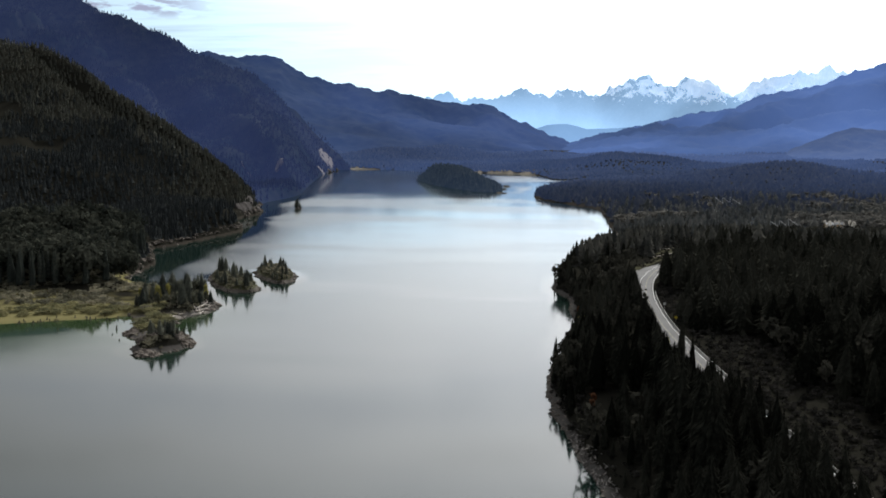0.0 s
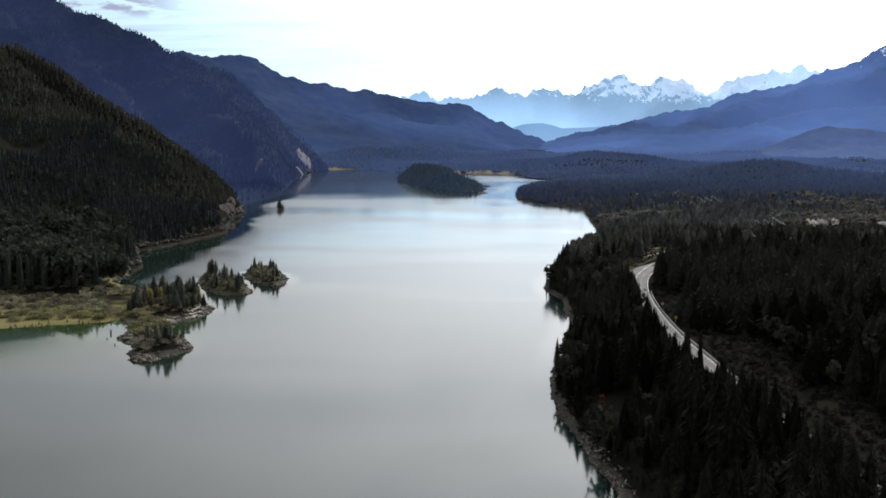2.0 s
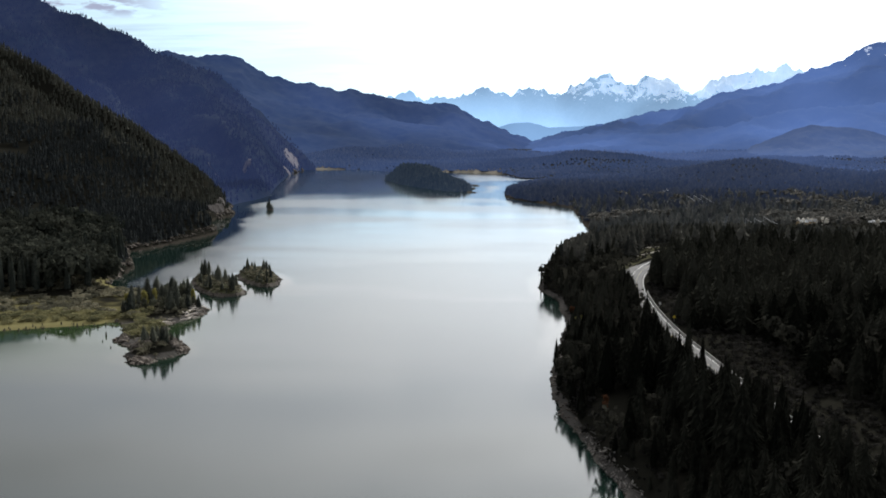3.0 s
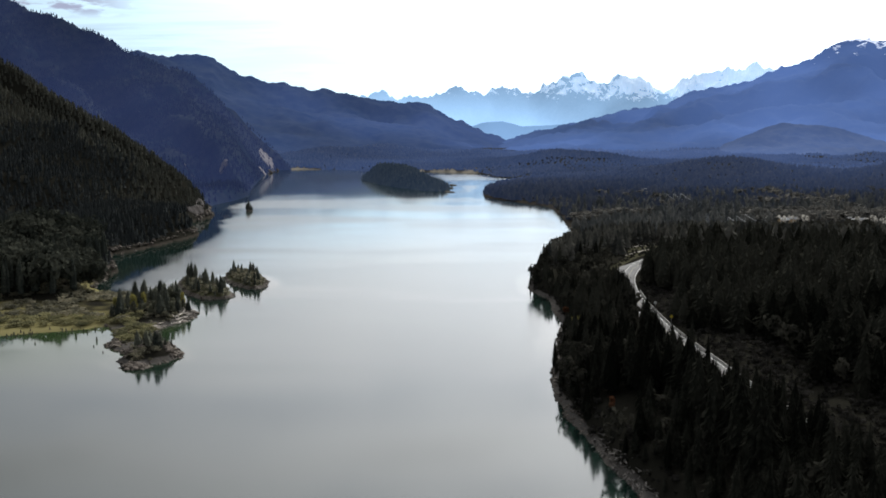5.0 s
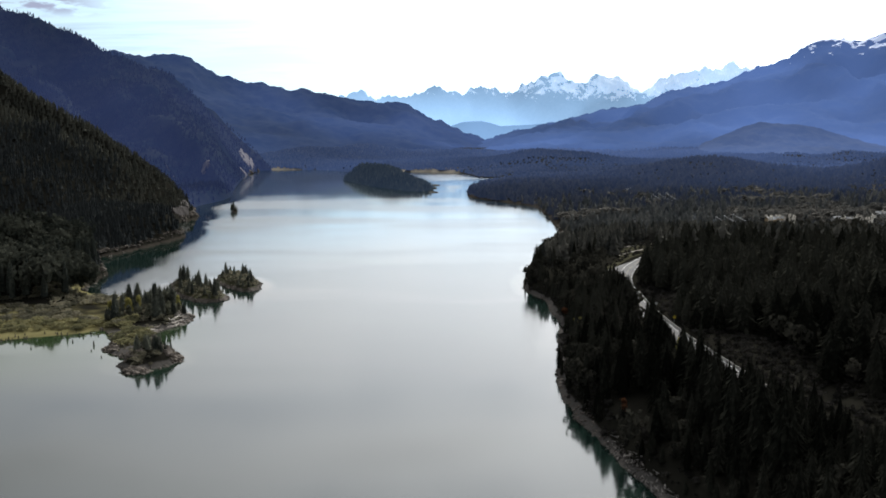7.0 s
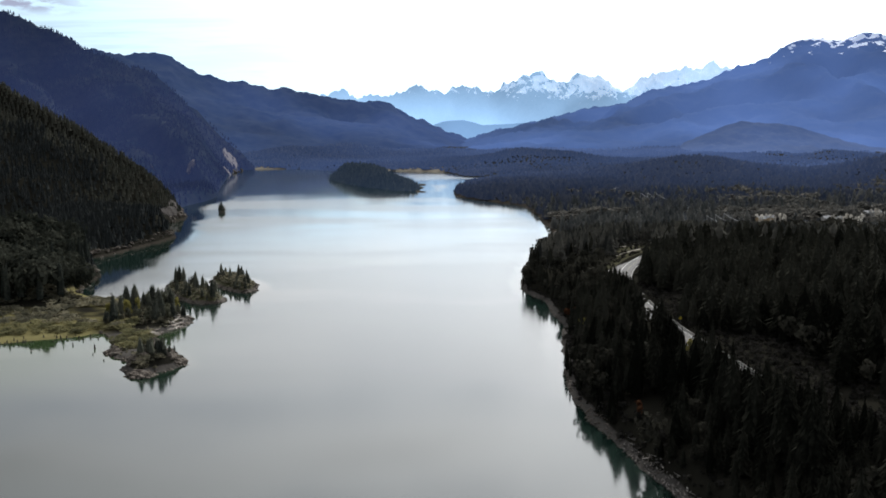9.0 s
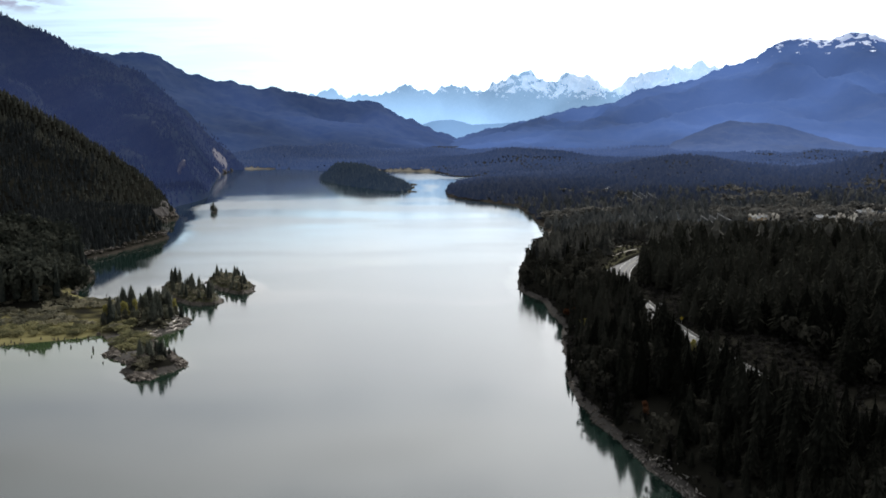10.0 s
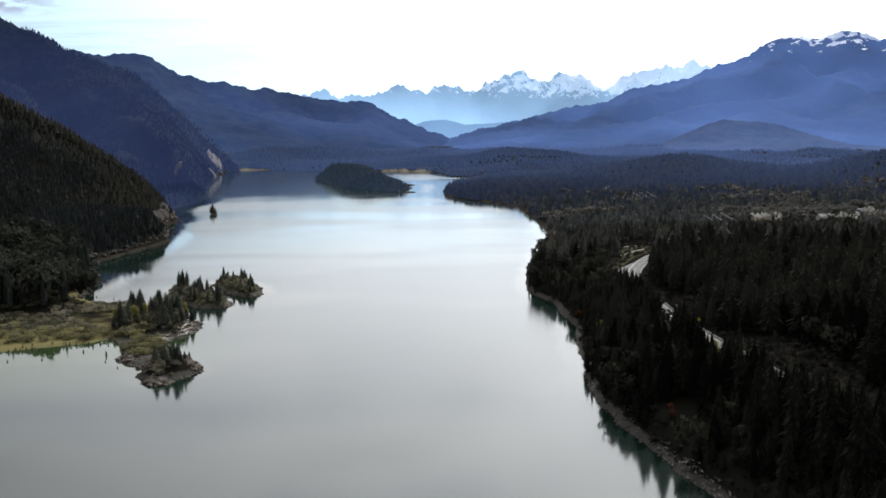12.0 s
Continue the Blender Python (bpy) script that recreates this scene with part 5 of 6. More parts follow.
def grow(kind, where, models, mat, low, high, seed, label, category, group, trunk, wide=(0.9, 1.2)):
    """Single plants at given places; copies share their meshes."""
    rng = random.Random(seed)
    made = {}
    for x, y in where:
        z = float(height(np.array([x]), np.array([y]))[0]) - 0.15
        h, k = rng.uniform(low, high), rng.randrange(len(models))
        w = rng.uniform(*wide)
        m = Matrix.LocRotScale((x, y, z), Euler((0, 0, rng.uniform(0, 6))), (h * w, h * w, h))
        if k not in made:
            made[k] = lone(kind, *models[k], mat, 0, 0, 0, 1, 1, 0, label, category, trunk, group)
            made[k].matrix_basis = m
        else:
            copy_thing(made[k], Matrix.Identity(4)).matrix_basis = m


def spread(count, x0, x1, y0, y1, seed, keep=3.0):
    rng, got = random.Random(seed), []
    while len(got) < count:
        p = (rng.uniform(x0, x1), rng.uniform(y0, y1))
        if land(np.array([p[0]]), np.array([p[1]]))[1][0] > keep:
            got.append(p)
    return got


grow("conifer", spread(48, -154, -117, 484, 545, 41), FINE_FIRS, CONIFER_ISLE, 5, 12.5, 1, "dark conifer on the rocky peninsula", "tree", "conifers on the peninsula", 0.016, (1.15, 1.6))
grow("conifer", spread(24, -123, -109, 406, 434, 42, 2.0), FINE_FIRS, CONIFER_ISLE, 2.5, 7, 2, "small dark conifer on the rocky point", "tree", "conifers on the point", 0.016, (1.1, 1.5))
grow("birch_tree", [(-151, 496), (-148, 493), (-145, 500), (-154, 503), (-149, 509), (-143, 495), (-155, 511), (-140, 501), (-122, 507)], LEAFIES, LEAF_YELLOW, 5.5, 9.5, 3, "slim birch with yellow-green autumn leaves", "tree", "autumn birches", 0.035, (0.34, 0.5))
grow("alder_tree", spread(16, -146, -119, 484, 520, 46), LEAFIES, LEAF_ALDER, 4.5, 8.5, 13, "grey-green alder among the peninsula conifers", "tree", "alders on the peninsula", 0.03, (0.4, 0.6))
grow("shrub", spread(22, -138, -125, 434, 464, 43, 2.0), BUSHES, SHRUB, 2.2, 4.2, 4, "yellow-green willow shrub on the rocky point", "shrub", "shrubs on the point", 0.05, (1.1, 1.6))
grow("shrub", spread(9, -121, -112, 395, 406, 45, 1.5), BUSHES, SHRUB_DULL, 1.2, 2.4, 10, "low grey-green shrub on the outer rocks", "shrub", "shrubs on the point", 0.05, (1.1, 1.6))
grow("shrub", spread(14, -152, -122, 478, 520, 44, 2.0), BUSHES, SHRUB_DULL, 1.5, 3.5, 5, "olive-green shrub under the conifers", "shrub", "shrubs on the peninsula", 0.05, (1.0, 1.5))
grow("conifer", [(79, 413), (81.5, 419), (78, 422), (84, 426), (80, 432), (85, 433), (86.3, 440), (82, 441), (87.3, 446.5), (88, 453)], FINE_FIRS, CONIFER, 12.5, 16, 19, "tall dark conifer in a clump above the road's bend", "tree", "conifers by the road", 0.016, (1.0, 1.3))
grow("conifer", [(66, 228.5), (78.5, 247), (77, 300), (79, 322)], FINE_FIRS, CONIFER, 14, 17, 9, "tall thin conifer standing beside the road", "tree", "conifers by the road", 0.016, (0.5, 0.7))
grow("maple_tree", [(66, 472), (68, 466)], LEAFIES, LEAF_ORANGE, 6, 7.5, 6, "small maple with orange autumn leaves", "tree", "autumn maples", 0.035, (0.5, 0.65))
grow("maple_tree", [(45.5, 293), (46.5, 297)], LEAFIES, LEAF_ORANGE, 3, 4.2, 7, "red-brown maple bush above the shore", "tree", "autumn maples", 0.035, (0.6, 0.8))
grow("birch_tree", [(78, 339), (60, 420)], LEAFIES, LEAF_YELLOW, 6.0, 7.0, 8, "birch with dull yellow leaves by the road", "tree", "autumn birches", 0.035, (0.6, 0.75))
grow("conifer", [(45, 385), (43.5, 377), (42.3, 367), (66.5, 584)], FINE_FIRS, CONIFER, 9, 12, 29, "thin ragged conifer at the water's edge", "tree", "conifers on the east shore", 0.016, (0.5, 0.75))


# ---------------------------------------------------------------- rocks, driftwood, stumps
def rock_mesh(name, seed):
    bm = bmesh.new()
    bmesh.ops.create_icosphere(bm, subdivisions=2, radius=0.5)
    for v in bm.verts:
        c = v.co.normalized()
        q = 0.75 + 0.5 * noise.noise(c * 1.4 + Vector((seed * 7.3, 0, 0))) + 0.18 * noise.noise(c * 4 + Vector((0, seed * 3.1, 0)))
        v.co = Vector((c.x * q * 0.62, c.y * q * 0.5, max(-0.25, c.z * q * 0.4)))
    me = bpy.data.meshes.new(name)
    bm.to_mesh(me); bm.free()
    me.materials.append(ROCK)
    return me


ROCKS = [rock_mesh("boulder", k) for k in range(6)]


def rock_arrays(me):
    V = np.array([tuple(v.co) for v in me.vertices])
    return V, np.array([tuple(p.vertices) for p in me.polygons])


def build_rocks():
    g = np.random.default_rng(51)
    shapes = [rock_arrays(me) for me in ROCKS[:4]]
    # points on each rocky shore, a little up from the water
    places = []
    spots = []
    for name in ("islet_south", "islet_north"):
        ring, top = RINGS[name]
        spots.append((ring, 240, lambda a, b, r=ring, t=top: islet_height(a, b, r, t), 1.7))
    ring = LAKE
    def shore(ymin, ymax, west):
        i = [k for k in range(len(LAKE)) if ymin < LAKE[k][1] < ymax and (LAKE[k][0] < 0) == west]
        return LAKE[i[0]:i[-1] + 1]
    spots += [(shore(384, 512, True), 330, height, 2.4), (shore(200, 600, False), 700, height, 1.3), (shore(590, 1180, True), 600, height, 2.6)]
    for pts, n, hz, size in spots:
        k = g.integers(0, len(pts) - 1, n)
        u = g.random(n)[:, None]
        p = pts[k] * (1 - u) + pts[k + 1] * u + g.normal(0, 1.3, (n, 2))
        z = hz(p[:, 0], p[:, 1])
        s = size * (0.35 + 0.9 * g.random(n) ** 2)
        ok = (z > -0.5) & ~((p[:, 0] < -152) & (p[:, 1] < 590))
        places.append(np.column_stack([p, z - 0.05, s, 0.7 + 0.8 * g.random(n), g.uniform(0, 6.28, n), g.integers(0, 4, n)])[ok])
    # heaps of larger blocks on the point
    for cx, cy, rx, ry, n in ((-108, 412, 3.5, 6, 46), (-118, 391, 5.5, 3.5, 40), (-137, 431, 3, 5, 26), (-114, 424, 3, 5, 24), (-122, 404, 5, 3, 20)):
        a, q = g.uniform(0, 6.28, n), g.random(n) ** 0.5
        p = np.stack([cx + rx * q * np.cos(a), cy + ry * q * np.sin(a)], 1)
        z = height(p[:, 0], p[:, 1])
        places.append(np.column_stack([p, z - 0.1, g.uniform(1.6, 4.2, n), g.uniform(0.7, 1.3, n), g.uniform(0, 6.28, n), g.integers(0, 4, n)])[z > -0.4])
    allp = np.concatenate(places)
    big = np.argsort(-allp[:, 3] * np.where(allp[:, 1] < 700, 1, 0.2))
    stuff("shore_stones", shapes, allp[big[190:]], ROCK, "broken brown rock along the shores", "rocks")
    for row in allp[big[:190]]:
        ob = tagged(new("boulder", ROCKS[int(row[6])]), "weathered brown-grey boulder at the water's edge", "rock", "boulders along the shores")
        ob.matrix_basis = Matrix.LocRotScale(row[:3], Euler((0, 0, row[5])), (row[3] * row[4], row[3] * row[4], row[3] * 1.1))


build_rocks()


def cliff_face(x, y, rx, ry, proud, surface, seed):
    """A bare, ledged rock face that stands a little proud of the slope; its rim sinks into the ground."""
    n = max(18, min(46, int(max(rx, ry) / 1.3)))
    X, Y = np.meshgrid(np.linspace(x - rx, x + rx, n), np.linspace(y - ry, y + ry, n), indexing="ij")
    q = np.hypot((X - x) / rx, (Y - y) / ry) + 0.7 * (fbm(X / (0.5 * rx), Y / (0.5 * ry), seed, 3) - 0.5)
    Z = surface(X, Y)
    ledge = np.floor(Z / 3.5 + 2 * fbm(X / 6, Y / 6, seed + 3, 2)) * 0.8
    Z = Z + (proud + 0.5 * (ledge - ledge.mean()) * 0.3 + 3.2 * (fbm(X / 4, Y / 7, seed + 7, 3) - 0.5)) * (1 - step(0.75, 1.0, q)) - 9 * step(0.8, 1.0, q)
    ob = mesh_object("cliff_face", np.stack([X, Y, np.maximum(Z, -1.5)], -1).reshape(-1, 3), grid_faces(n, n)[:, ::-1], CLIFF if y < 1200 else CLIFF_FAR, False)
    return tagged(ob, "pale bare rock face with ledges above the lake", "cliff", "cliffs along the west shore", "structure")


def build_cliffs():
    for k, (x, y, rx, ry) in enumerate(CLIFFS):
        cliff_face(x, y, rx, ry, 2.5 if y > 1200 else 1.5, mount if y > 1200 else height, 100 + k)
    rng = random.Random(53)
    for cx, cy, sx, sy, n, size in ((-205, 1066, 3, 18, 16, 7), (-210, 1118, 4, 14, 8, 7), (-187, 895, 3, 22, 10, 5), (-236, 1700, 5, 40, 8, 7), (-217, 760, 3, 12, 12, 3.5), (-253, 2200, 4, 60, 12, 10)):
        for _ in range(n):
            x, y = rng.gauss(cx, sx), rng.gauss(cy, sy)
            s = size * rng.uniform(0.5, 1.2)
            ob = tagged(new("cliff_rock", ROCKS[rng.randrange(6)]), "pale weathered cliff rock at the slope's foot", "rock", "rocks along the west shore")
            z = max(0.0, float(height(np.array([x]), np.array([y]))[0]))
            ob.matrix_basis = Matrix.LocRotScale((x, y, min(z, 0.6 * size)), Euler((rng.uniform(-0.3, 0.3), rng.uniform(-0.3, 0.3), rng.uniform(0, 6))), (s, s, 1.6 * s))


# paler copy of the cliff rock, with blue haze painted in as emission
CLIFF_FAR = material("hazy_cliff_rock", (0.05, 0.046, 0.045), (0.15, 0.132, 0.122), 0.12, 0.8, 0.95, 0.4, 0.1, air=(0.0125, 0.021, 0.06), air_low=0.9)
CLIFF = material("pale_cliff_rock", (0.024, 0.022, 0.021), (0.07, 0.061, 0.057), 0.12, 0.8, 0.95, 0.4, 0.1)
build_cliffs()


def log_mesh(length, r, seed, mat):
    """A stripped log with a swelling root end and a broken tip."""
    rng = random.Random(seed)
    bm = bmesh.new()
    rings = []
    for k in range(6):
        u = k / 5
        q = r * (1.7 if k == 0 else 1.15 if k == 1 else 1 - 0.55 * u)
        rings.append([bm.verts.new((length * (u - 0.5) + (rng.uniform(-0.2, 0.2) if k in (0, 5) else 0), q * cos(i * pi / 4) + 0.04 * length * sin(2.2 * u) * 0.5, q * sin(i * pi / 4) * 0.95)) for i in range(8)])
    for a, b in zip(rings, rings[1:]):
        for i in range(8):
            bm.faces.new((a[i], a[(i + 1) % 8], b[(i + 1) % 8], b[i]))
    bm.faces.new(rings[0][::-1]); bm.faces.new(rings[-1])
    me = bpy.data.meshes.new("driftwood_log")
    bm.to_mesh(me); bm.free()
    me.materials.append(mat)
    return me


LOGS = [log_mesh(1.0, 0.035 + 0.01 * k, k, DRIFT) for k in range(4)]
PALE_LOGS = [log_mesh(1.0, 0.045 + 0.012 * k, k, DRIFT_PALE) for k in range(4)]


def build_logs():
    rng = random.Random(61)
    # heaps of driftwood: on the east shore, on the rocky point and the spit's back
    heaps = [(40, 262, 130, 1.8, 26, 75), (41, 285, 26, 1.8, 12, 85), (-127, 463, 46, 3.0, 9, 20), (-118.5, 484, 62, 2.2, 30, 60), (-148, 608, 5, 2.5, 6, 170), (-170, 578, 22, 3, 14, 10), (60, 445, 12, 2, 20, 75), (85, 355, 0, 1, 1, 0)]
    for cx, cy, n, sx, sy, lie in heaps:
        for _ in range(n):
            x, y = cx + rng.gauss(0, sx), cy + rng.gauss(0, sy * 0.5)
            if cy < 300 and cx > 0:
                x = float(np.interp(y, [233, 249, 280, 310, 333], [42.3, 41, 39, 38.5, 37])) + rng.gauss(0.8, 1.1)
            z = float(height(np.array([x]), np.array([y]))[0])
            if z < -0.3:
                continue
            ln = rng.uniform(1.3, 3.6) * (1.8 if cx < 0 else 1)
            pale = cx < 0 and cy < 500
            ob = tagged(new("driftwood_log", (PALE_LOGS if pale else LOGS)[rng.randrange(4)]), "bleached driftwood log stranded on the shore", "log", "driftwood on the shores")
            ob.matrix_basis = Matrix.LocRotScale((x, y, z + 0.12), Euler((rng.uniform(0, 6), rng.uniform(-0.12, 0.12), radians(lie + rng.gauss(0, 28)))), (ln, ln * 1.1, ln * 1.1))


build_logs()


def stump_mesh(seed):
    rng = random.Random(seed)
    bm = bmesh.new()
    rings = []
    for k, (z, q) in enumerate(((-0.6, 1.0), (0, 0.75), (0.15, 0.5), (0.6, 0.38), (1.0, 0.34))):
        rings.append([bm.verts.new((q * 0.5 * cos(i * pi / 4) * (1 + 0.25 * (i % 2) * (k < 3)), q * 0.5 * sin(i * pi / 4), z + (rng.uniform(-0.15, 0.1) if k == 4 else 0))) for i in range(8)])
    for a, b in zip(rings, rings[1:]):
        for i in range(8):
            bm.faces.new((a[i], a[(i + 1) % 8], b[(i + 1) % 8], b[i]))
    bm.faces.new(rings[-1])
    me = bpy.data.meshes.new("tree_stump")
    bm.to_mesh(me); bm.free()
    me.materials.append(STUMP)
    return me


STUMP = material("wet_dark_stump", (0.03, 0.025, 0.02), (0.08, 0.065, 0.05), 0.5, 5, 0.8, 0.03, 0.3, per_object=0.3)
STUMPS = [stump_mesh(k) for k in range(4)]


def build_stumps():
    rng = random.Random(71)
    spots = [(-147, 442, 1.9), (-158, 450, 1.2), (-150, 462, 0.9), (-145, 430, 0.8), (-138, 418, 0.8), (-172, 438, 1.0), (-104, 404, 0.6), (-185, 436, 0.9)]
    spots += [(rng.uniform(-196, -154), 0, 0) for _ in range(36)] + [(rng.uniform(-205, -165), 1, 0) for _ in range(12)]
    for x, y, h in spots:
        if not h:
            y = (float(np.interp(x, [-204, -181, -160], [452, 460, 467])) + rng.uniform(-7, 4)) if y == 0 else rng.uniform(586, 600)
            h = rng.uniform(0.6, 1.6)
        z = max(-0.1, float(height(np.array([x]), np.array([y]))[0]) - 0.1)
        ob = tagged(new("tree_stump", STUMPS[rng.randrange(4)]), "dark weathered tree stump standing in the shallows", "stump", "stumps in the shallows")
        ob.matrix_basis = Matrix.LocRotScale((x, y, z), Euler((0, 0, rng.uniform(0, 6))), (1.1 * h ** 0.5, 1.1 * h ** 0.5, h))


build_stumps()


# ---------------------------------------------------------------- clearing, poles, wires and houses across the valley
METAL = material("galvanised_steel", (0.6, 0.6, 0.6), (0.75, 0.75, 0.75), 0.5, 4, 0.35, 0, 0.5)
METAL.node_tree.nodes["Principled BSDF"].inputs["Metallic"].default_value = 1.0
WALL_PALE = material("pale_house_wall", (0.42, 0.4, 0.37), (0.55, 0.52, 0.48), 0.3, 2, 0.8)
WALL_TAN = material("tan_house_wall", (0.4, 0.29, 0.16), (0.5, 0.37, 0.22), 0.3, 2, 0.8)
ROOF = material("grey_metal_roof", (0.16, 0.165, 0.17), (0.3, 0.305, 0.31), 0.3, 2, 0.5, 0, 0.4)
ROOF.node_tree.nodes["Principled BSDF"].inputs["Metallic"].default_value = 0.35
GLASS = material("window_glass", (0.02, 0.025, 0.03), (0.03, 0.035, 0.04), 1, 5, 0.08, 0, 0.6)


def box(x0, x1, y0, y1, z0, z1):
    bm = bmesh.new()
    bmesh.ops.create_cube(bm, size=1)
    for v in bm.verts:
        v.co = Vector((x0 if v.co.x < 0 else x1, y0 if v.co.y < 0 else y1, z0 if v.co.z < 0 else z1))
    return bm


def ground_at(x, y):
    return float(height(np.array([x]), np.array([y]))[0])


def rod(a, b, r, sides=6):
    """A straight round bar between two points."""
    a, b = Vector(a), Vector(b)
    bm = bmesh.new()
    q = (b - a).to_track_quat("Z", "Y").to_matrix()
    rings = [[bm.verts.new(p + q @ Vector((r * cos(2 * pi * i / sides), r * sin(2 * pi * i / sides), 0))) for i in range(sides)] for p in (a, b)]
    for i in range(sides):
        bm.faces.new((rings[0][i], rings[0][(i + 1) % sides], rings[1][(i + 1) % sides], rings[1][i]))
    bm.faces.new(rings[0][::-1]); bm.faces.new(rings[1])
    return bm


def wire(a, b, sag, r, parent, mat):
    """A hanging wire as a thin tube."""
    a, b = Vector(a), Vector(b)
    side = (b - a).cross(Vector((0, 0, 1))).normalized()
    bm = bmesh.new()
    rings = []
    for k in range(17):
        u = k / 16
        p = a.lerp(b, u) - Vector((0, 0, sag * 4 * u * (1 - u)))
        rings.append([bm.verts.new(p + side * r * cos(2 * pi * i / 4) + Vector((0, 0, r * sin(2 * pi * i / 4)))) for i in range(4)])
    for c, d in zip(rings, rings[1:]):
        for i in range(4):
            bm.faces.new((c[i], c[(i + 1) % 4], d[(i + 1) % 4], d[i]))
    return part("wire", bm, mat, parent)


def power_line(x, y, tall, turn, span, drop):
    """A steel power pole with its cross-arm and the wires that run down from it."""
    z = ground_at(x, y)
    root = tagged(new("power_pole"), "pale steel power pole with sagging wires", "power pole", "power poles in the valley")
    c, s = cos(turn), sin(turn)
    part("pole", rod((0, 0, -0.5), (0, 0, tall), 0.2), METAL, root)
    part("insulator", rod((0, 0, tall), (0, 0, tall + 0.9), 0.2), METAL, root)
    wire((0, 0, tall + 0.8), (c * span, s * span, tall - drop), 0.6, 0.22, root, METAL)
    root.matrix_basis = Matrix.Translation((x, y, z))
    return root


for k in range(3):
    power_line(271 + 8.6 * k, 822 + 3 * k, 10, radians(-35), 12, 5)
for k in range(3):
    power_line(300 + 9 * k, 1098 + 3 * k, 12, radians(-35), 16, 8)


def house(x, y, w, d, h, turn, wall, label):
    """A small gabled house with its walls, roof, door, windows and chimney."""
    root = tagged(new("house"), label, "house", "houses across the valley")
    part("wall", box(-w / 2, w / 2, -d / 2, d / 2, -1, h), wall, root)
    bm = bmesh.new()
    e, t, o = h + d * 0.32, 0.25, 0.5
    prof = [(-d / 2 - o, h - 0.2), (0, e), (d / 2 + o, h - 0.2), (d / 2 + o, h - 0.2 + t), (0, e + t), (-d / 2 - o, h - 0.2 + t)]
    a = [bm.verts.new((-w / 2 - o, py, pz)) for py, pz in prof]
    b = [bm.verts.new((w / 2 + o, py, pz)) for py, pz in prof]
    for i in range(6):
        bm.faces.new((a[i], b[i], b[(i + 1) % 6], a[(i + 1) % 6]))
    for r in (a, b):
        bm.faces.new((r[0], r[1], r[4], r[5])); bm.faces.new((r[1], r[2], r[3], r[4]))
    roof = part("roof", bm, ROOF, root)
    part("chimney", box(w * 0.2, w * 0.2 + 0.7, -0.35, 0.35, h, e + 1.0), CONCRETE, roof)
    bm = bmesh.new()
    for q in (-w / 2, w / 2):
        bm.faces.new([bm.verts.new((q, py, pz)) for py, pz in ((-d / 2, h - 0.01), (d / 2, h - 0.01), (0, e - 0.05))])
    part("gable", bm, wall, root)
    part("door", box(-0.5, 0.5, -d / 2 - 0.06, -d / 2 + 0.02, 0, 2.1), BARK, root)
    for q in (-w * 0.32, w * 0.32):
        win = part("window", box(q - 0.8, q + 0.8, -d / 2 - 0.08, -d / 2 + 0.02, 1.0, 2.3), PAINT_WHITE, root)
        part("pane", box(q - 0.68, q + 0.68, -d / 2 - 0.1, -d / 2 - 0.085, 1.12, 2.18), GLASS, win)
    root.matrix_basis = Matrix.LocRotScale((x, y, ground_at(x, y)), Euler((0, 0, radians(turn))), (0.85, 0.85, 1.0))
    return root


def plot_brush():
    x, y, g = scatter(245, 510, 780, 905, 4.2, 25)
    m = house_plots(x, y) & (g.random(len(x)) < 0.8)
    for cx, cy in ((328, 843), (339, 849), (384, 835), (399, 842), (447, 878), (460, 884)):
        m &= np.hypot(x - cx, y - cy) > 8.5
    stuff("brush_plots", SMALL_BUSHES, plants(x[m], y[m], height(x[m], y[m]), g, 1.2, 4.0, 4, (1.2, 1.9), 0.1), LEAF_BARE, "grey-brown bare brush round the houses", "brush")


plot_brush()
house(328, 843, 9.8, 6.8, 3.8, 20, WALL_TAN, "tan wooden house half hidden by trees")
house(339, 849, 7.5, 6.0, 4.1, -30, WALL_TAN, "tan house with a grey metal roof")
house(384, 835, 9.0, 6.0, 3.8, 15, WALL_PALE, "pale house with a bright metal roof")
house(399, 842, 6.8, 5.2, 3.4, -20, WALL_PALE, "small pale house among trees")
house(447, 878, 10.5, 6.8, 3.8, 5, WALL_PALE, "long pale house among the valley trees")
house(460, 884, 7.5, 6.0, 3.8, 35, WALL_PALE, "pale house beside bare trees")
for cx, cy, rx, count, seed in ((334, 836, 13, 12, 51), (394, 829, 15, 14, 52), (455, 871, 17, 16, 53)):
    grow("bare_birch", spread(count, cx - rx, cx + rx, cy - 11, cy + 13, seed), SLIM_TREES, TWIG_PALE, 5, 10, seed, "bare pale birch beside the valley houses", "tree", "bare birches by the houses", 0.03, (0.28, 0.5))
house(330, 1300, 8, 6, 3.6, 10, WALL_PALE, "far pale house in the valley")
house(205, 1420, 8, 6, 3.6, 30, WALL_PALE, "pale house on the wooded spit")


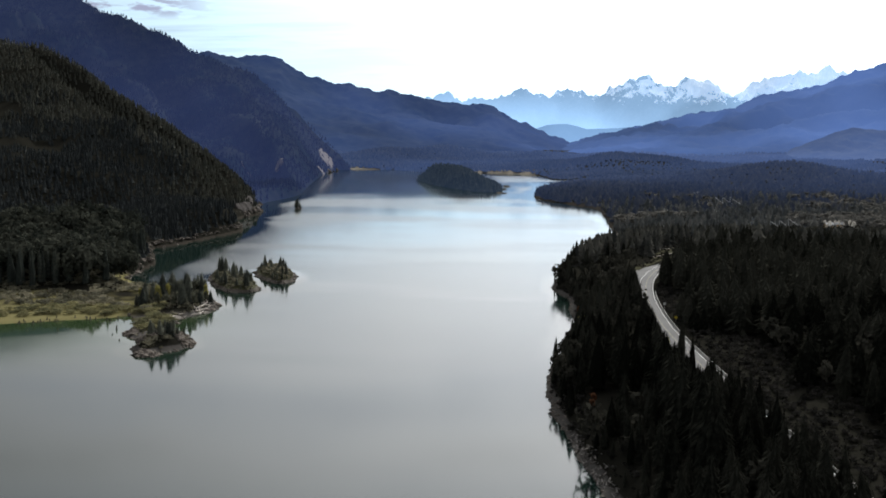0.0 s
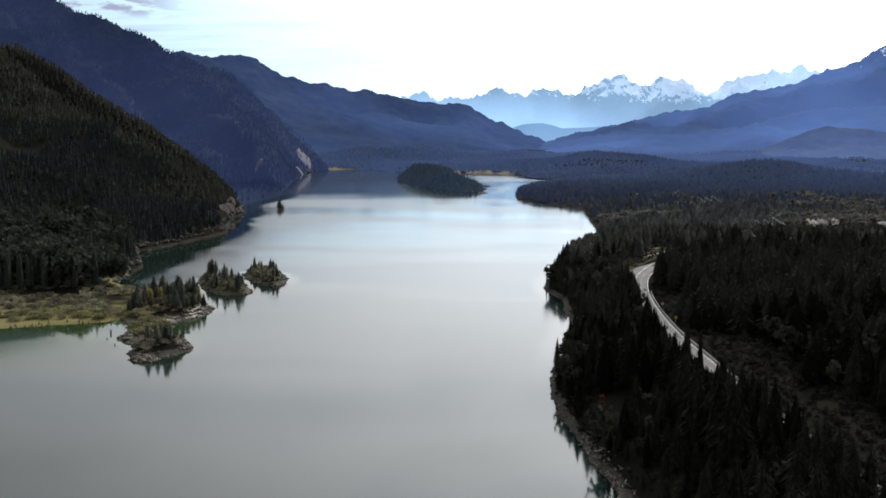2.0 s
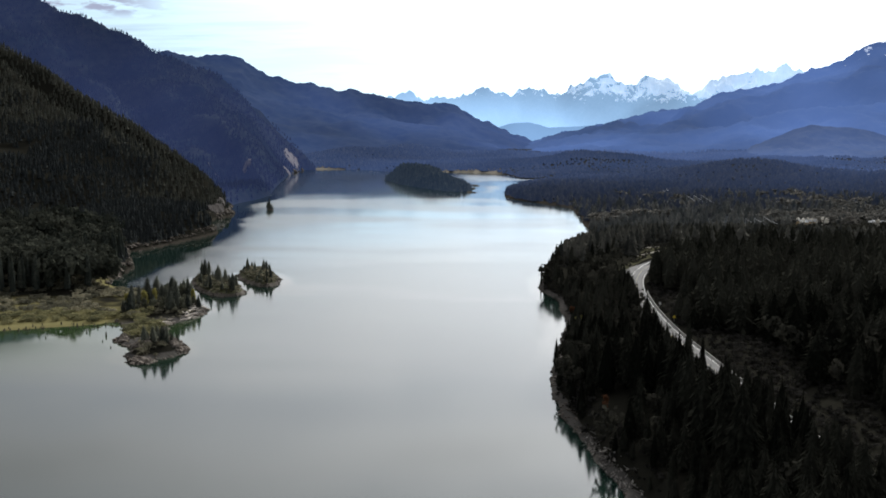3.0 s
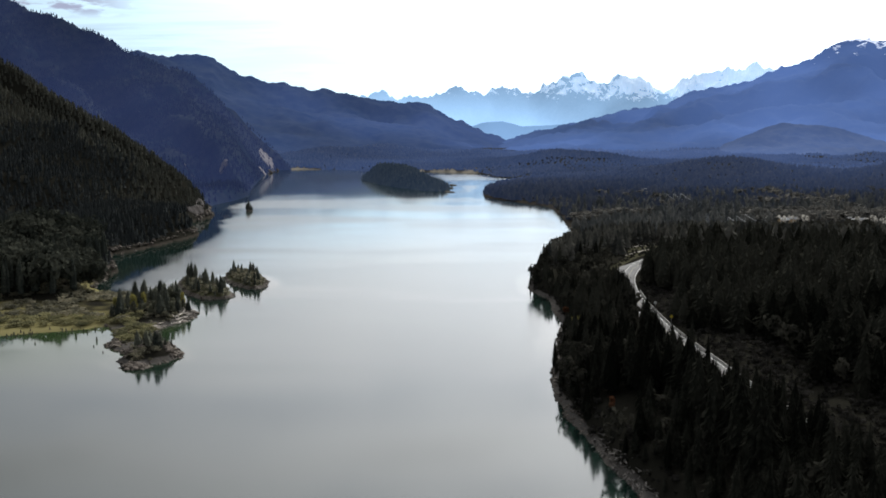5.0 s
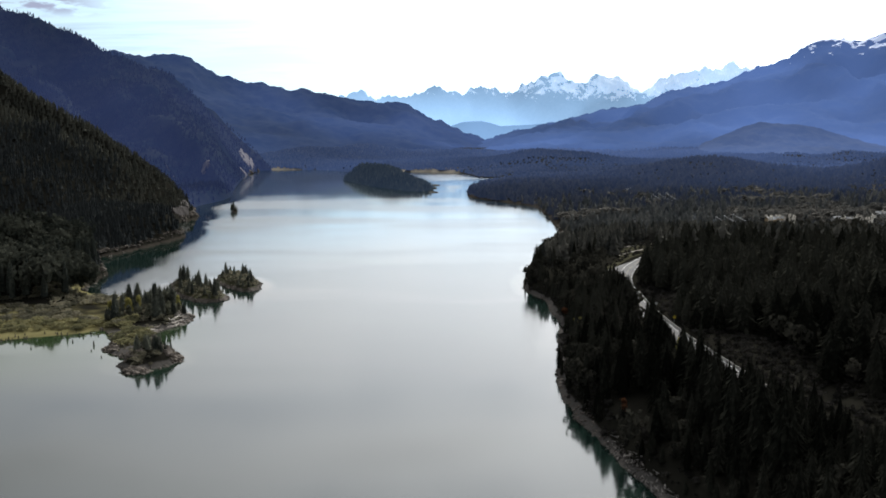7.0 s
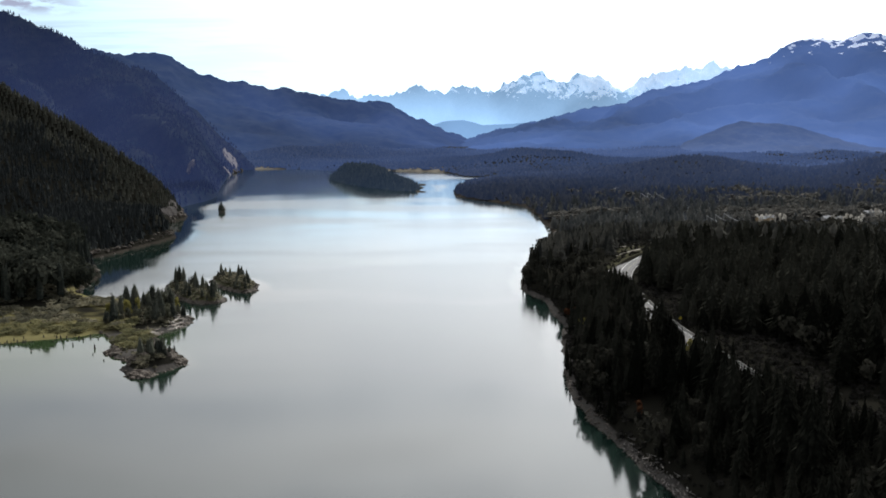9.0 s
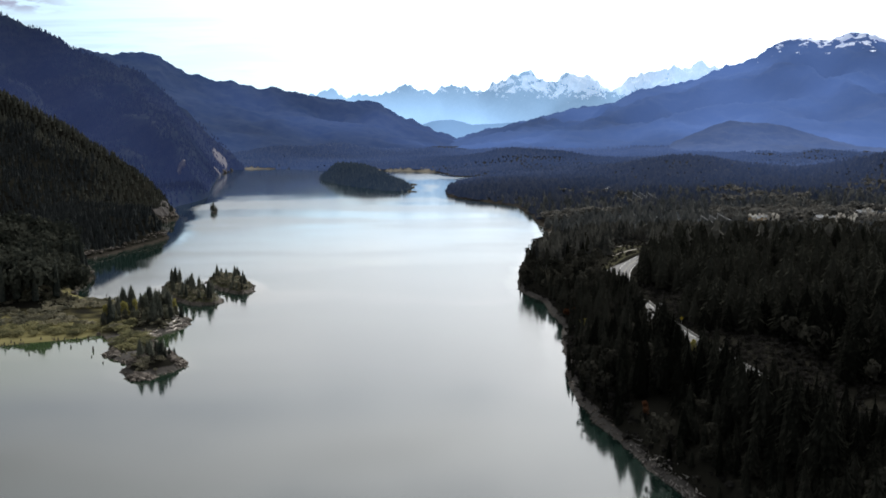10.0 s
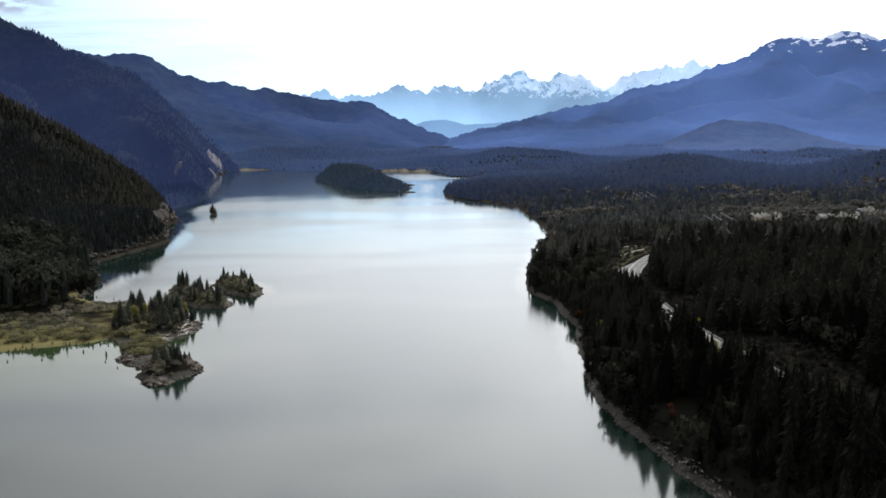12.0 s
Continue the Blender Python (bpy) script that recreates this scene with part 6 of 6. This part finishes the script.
def build_clearing():
    """The grassy clearing beyond the bend, with its two dirt tracks."""
    X, Y = np.meshgrid(np.linspace(88, 206, 90), np.linspace(496, 740, 150), indexing="ij")
    d, _ = to_line(X, Y, ROAD)
    Z = height(X, Y) + 0.12 + 0.3 * fbm(X / 3, Y / 3, 5, 3)
    edge = signed(X, Y, CLEARING) + 5 * (fbm(X / 12, Y / 12, 6, 3) - 0.5)
    Z = Z - 2.0 * (1 - step(0, 3, edge)) - 2.0 * (1 - step(6, 9, d))
    tagged(mesh_object("clearing", np.stack([X, Y, Z], -1).reshape(-1, 3), grid_faces(90, 150), GRASS, True), "rough grass clearing beyond the road's bend", "clearing", kind="structure")
    for k, (x0, y0, x1, y1) in enumerate(((128, 604, 158, 640), (142, 650, 172, 668), (152, 680, 182, 704))):
        u = np.linspace(0, 1, 40)
        cx, cy = x0 + (x1 - x0) * u, y0 + (y1 - y0) * u + 2.5 * np.sin(u * 4)
        rows = [np.column_stack([cx, cy + q, height(cx, cy + q) + 0.6 - 0.1 * abs(q)]) for q in (-1.5, -0.6, 0.6, 1.5)]
        tagged(mesh_object("dirt_track", np.stack(rows, 1).reshape(-1, 3), grid_faces(40, 4)[:, ::-1], TRACK, True), "pale dirt track across the clearing", "track", kind="structure")
    # brush in the clearing
    x, y, g = scatter(95, 196, 505, 730, 3.4, 24)
    h, sd = land(x, y)
    d, _ = to_line(x, y, ROAD)
    m = inside(x, y, CLEARING) & (d > 9) & (fbm(x / 10, y / 10, 66, 2) > 0.45)
    stuff("brush_clearing", SMALL_BUSHES, plants(x[m], y[m], h[m], g, 0.6, 2.4, 4, (0.9, 1.5), 0.1), BRUSH, "low brush in the grassy clearing", "brush")


TRACK = material("pale_dirt", (0.12, 0.11, 0.085), (0.2, 0.18, 0.145), 0.2, 2, 0.9, 0.05)
build_clearing()


# ---------------------------------------------------------------- road signs
SIGN_YELLOW = material("sign_yellow", (0.5, 0.38, 0.03), (0.6, 0.47, 0.05), 1, 5, 0.5)
SIGN_WHITE = material("sign_white", (0.6, 0.6, 0.58), (0.72, 0.72, 0.7), 1, 5, 0.5)


def road_sign(x, y, turn, plate_mat, diamond, label):
    """A plate on a steel post beside the road."""
    root = tagged(new("road_sign"), label, "road sign", "signs along the road")
    part("post", rod((0, 0, -0.4), (0, 0, 3.0), 0.05), METAL, root)
    bm = box(-0.55, 0.55, -0.1, -0.06, -0.55, 0.55)
    bmesh.ops.rotate(bm, verts=bm.verts, matrix=Matrix.Rotation(radians(45 if diamond else 0), 3, "Y"))
    bmesh.ops.translate(bm, verts=bm.verts, vec=(0, 0, 2.5))
    part("plate", bm, plate_mat, root)
    root.matrix_basis = Matrix.LocRotScale((x, y, ground_at(x, y)), Euler((0, 0, radians(turn))), None)


road_sign(93.4, 392, 10, SIGN_YELLOW, True, "yellow diamond warning sign on a steel post")
road_sign(95.9, 424, 10, SIGN_WHITE, False, "small white sign on a steel post")
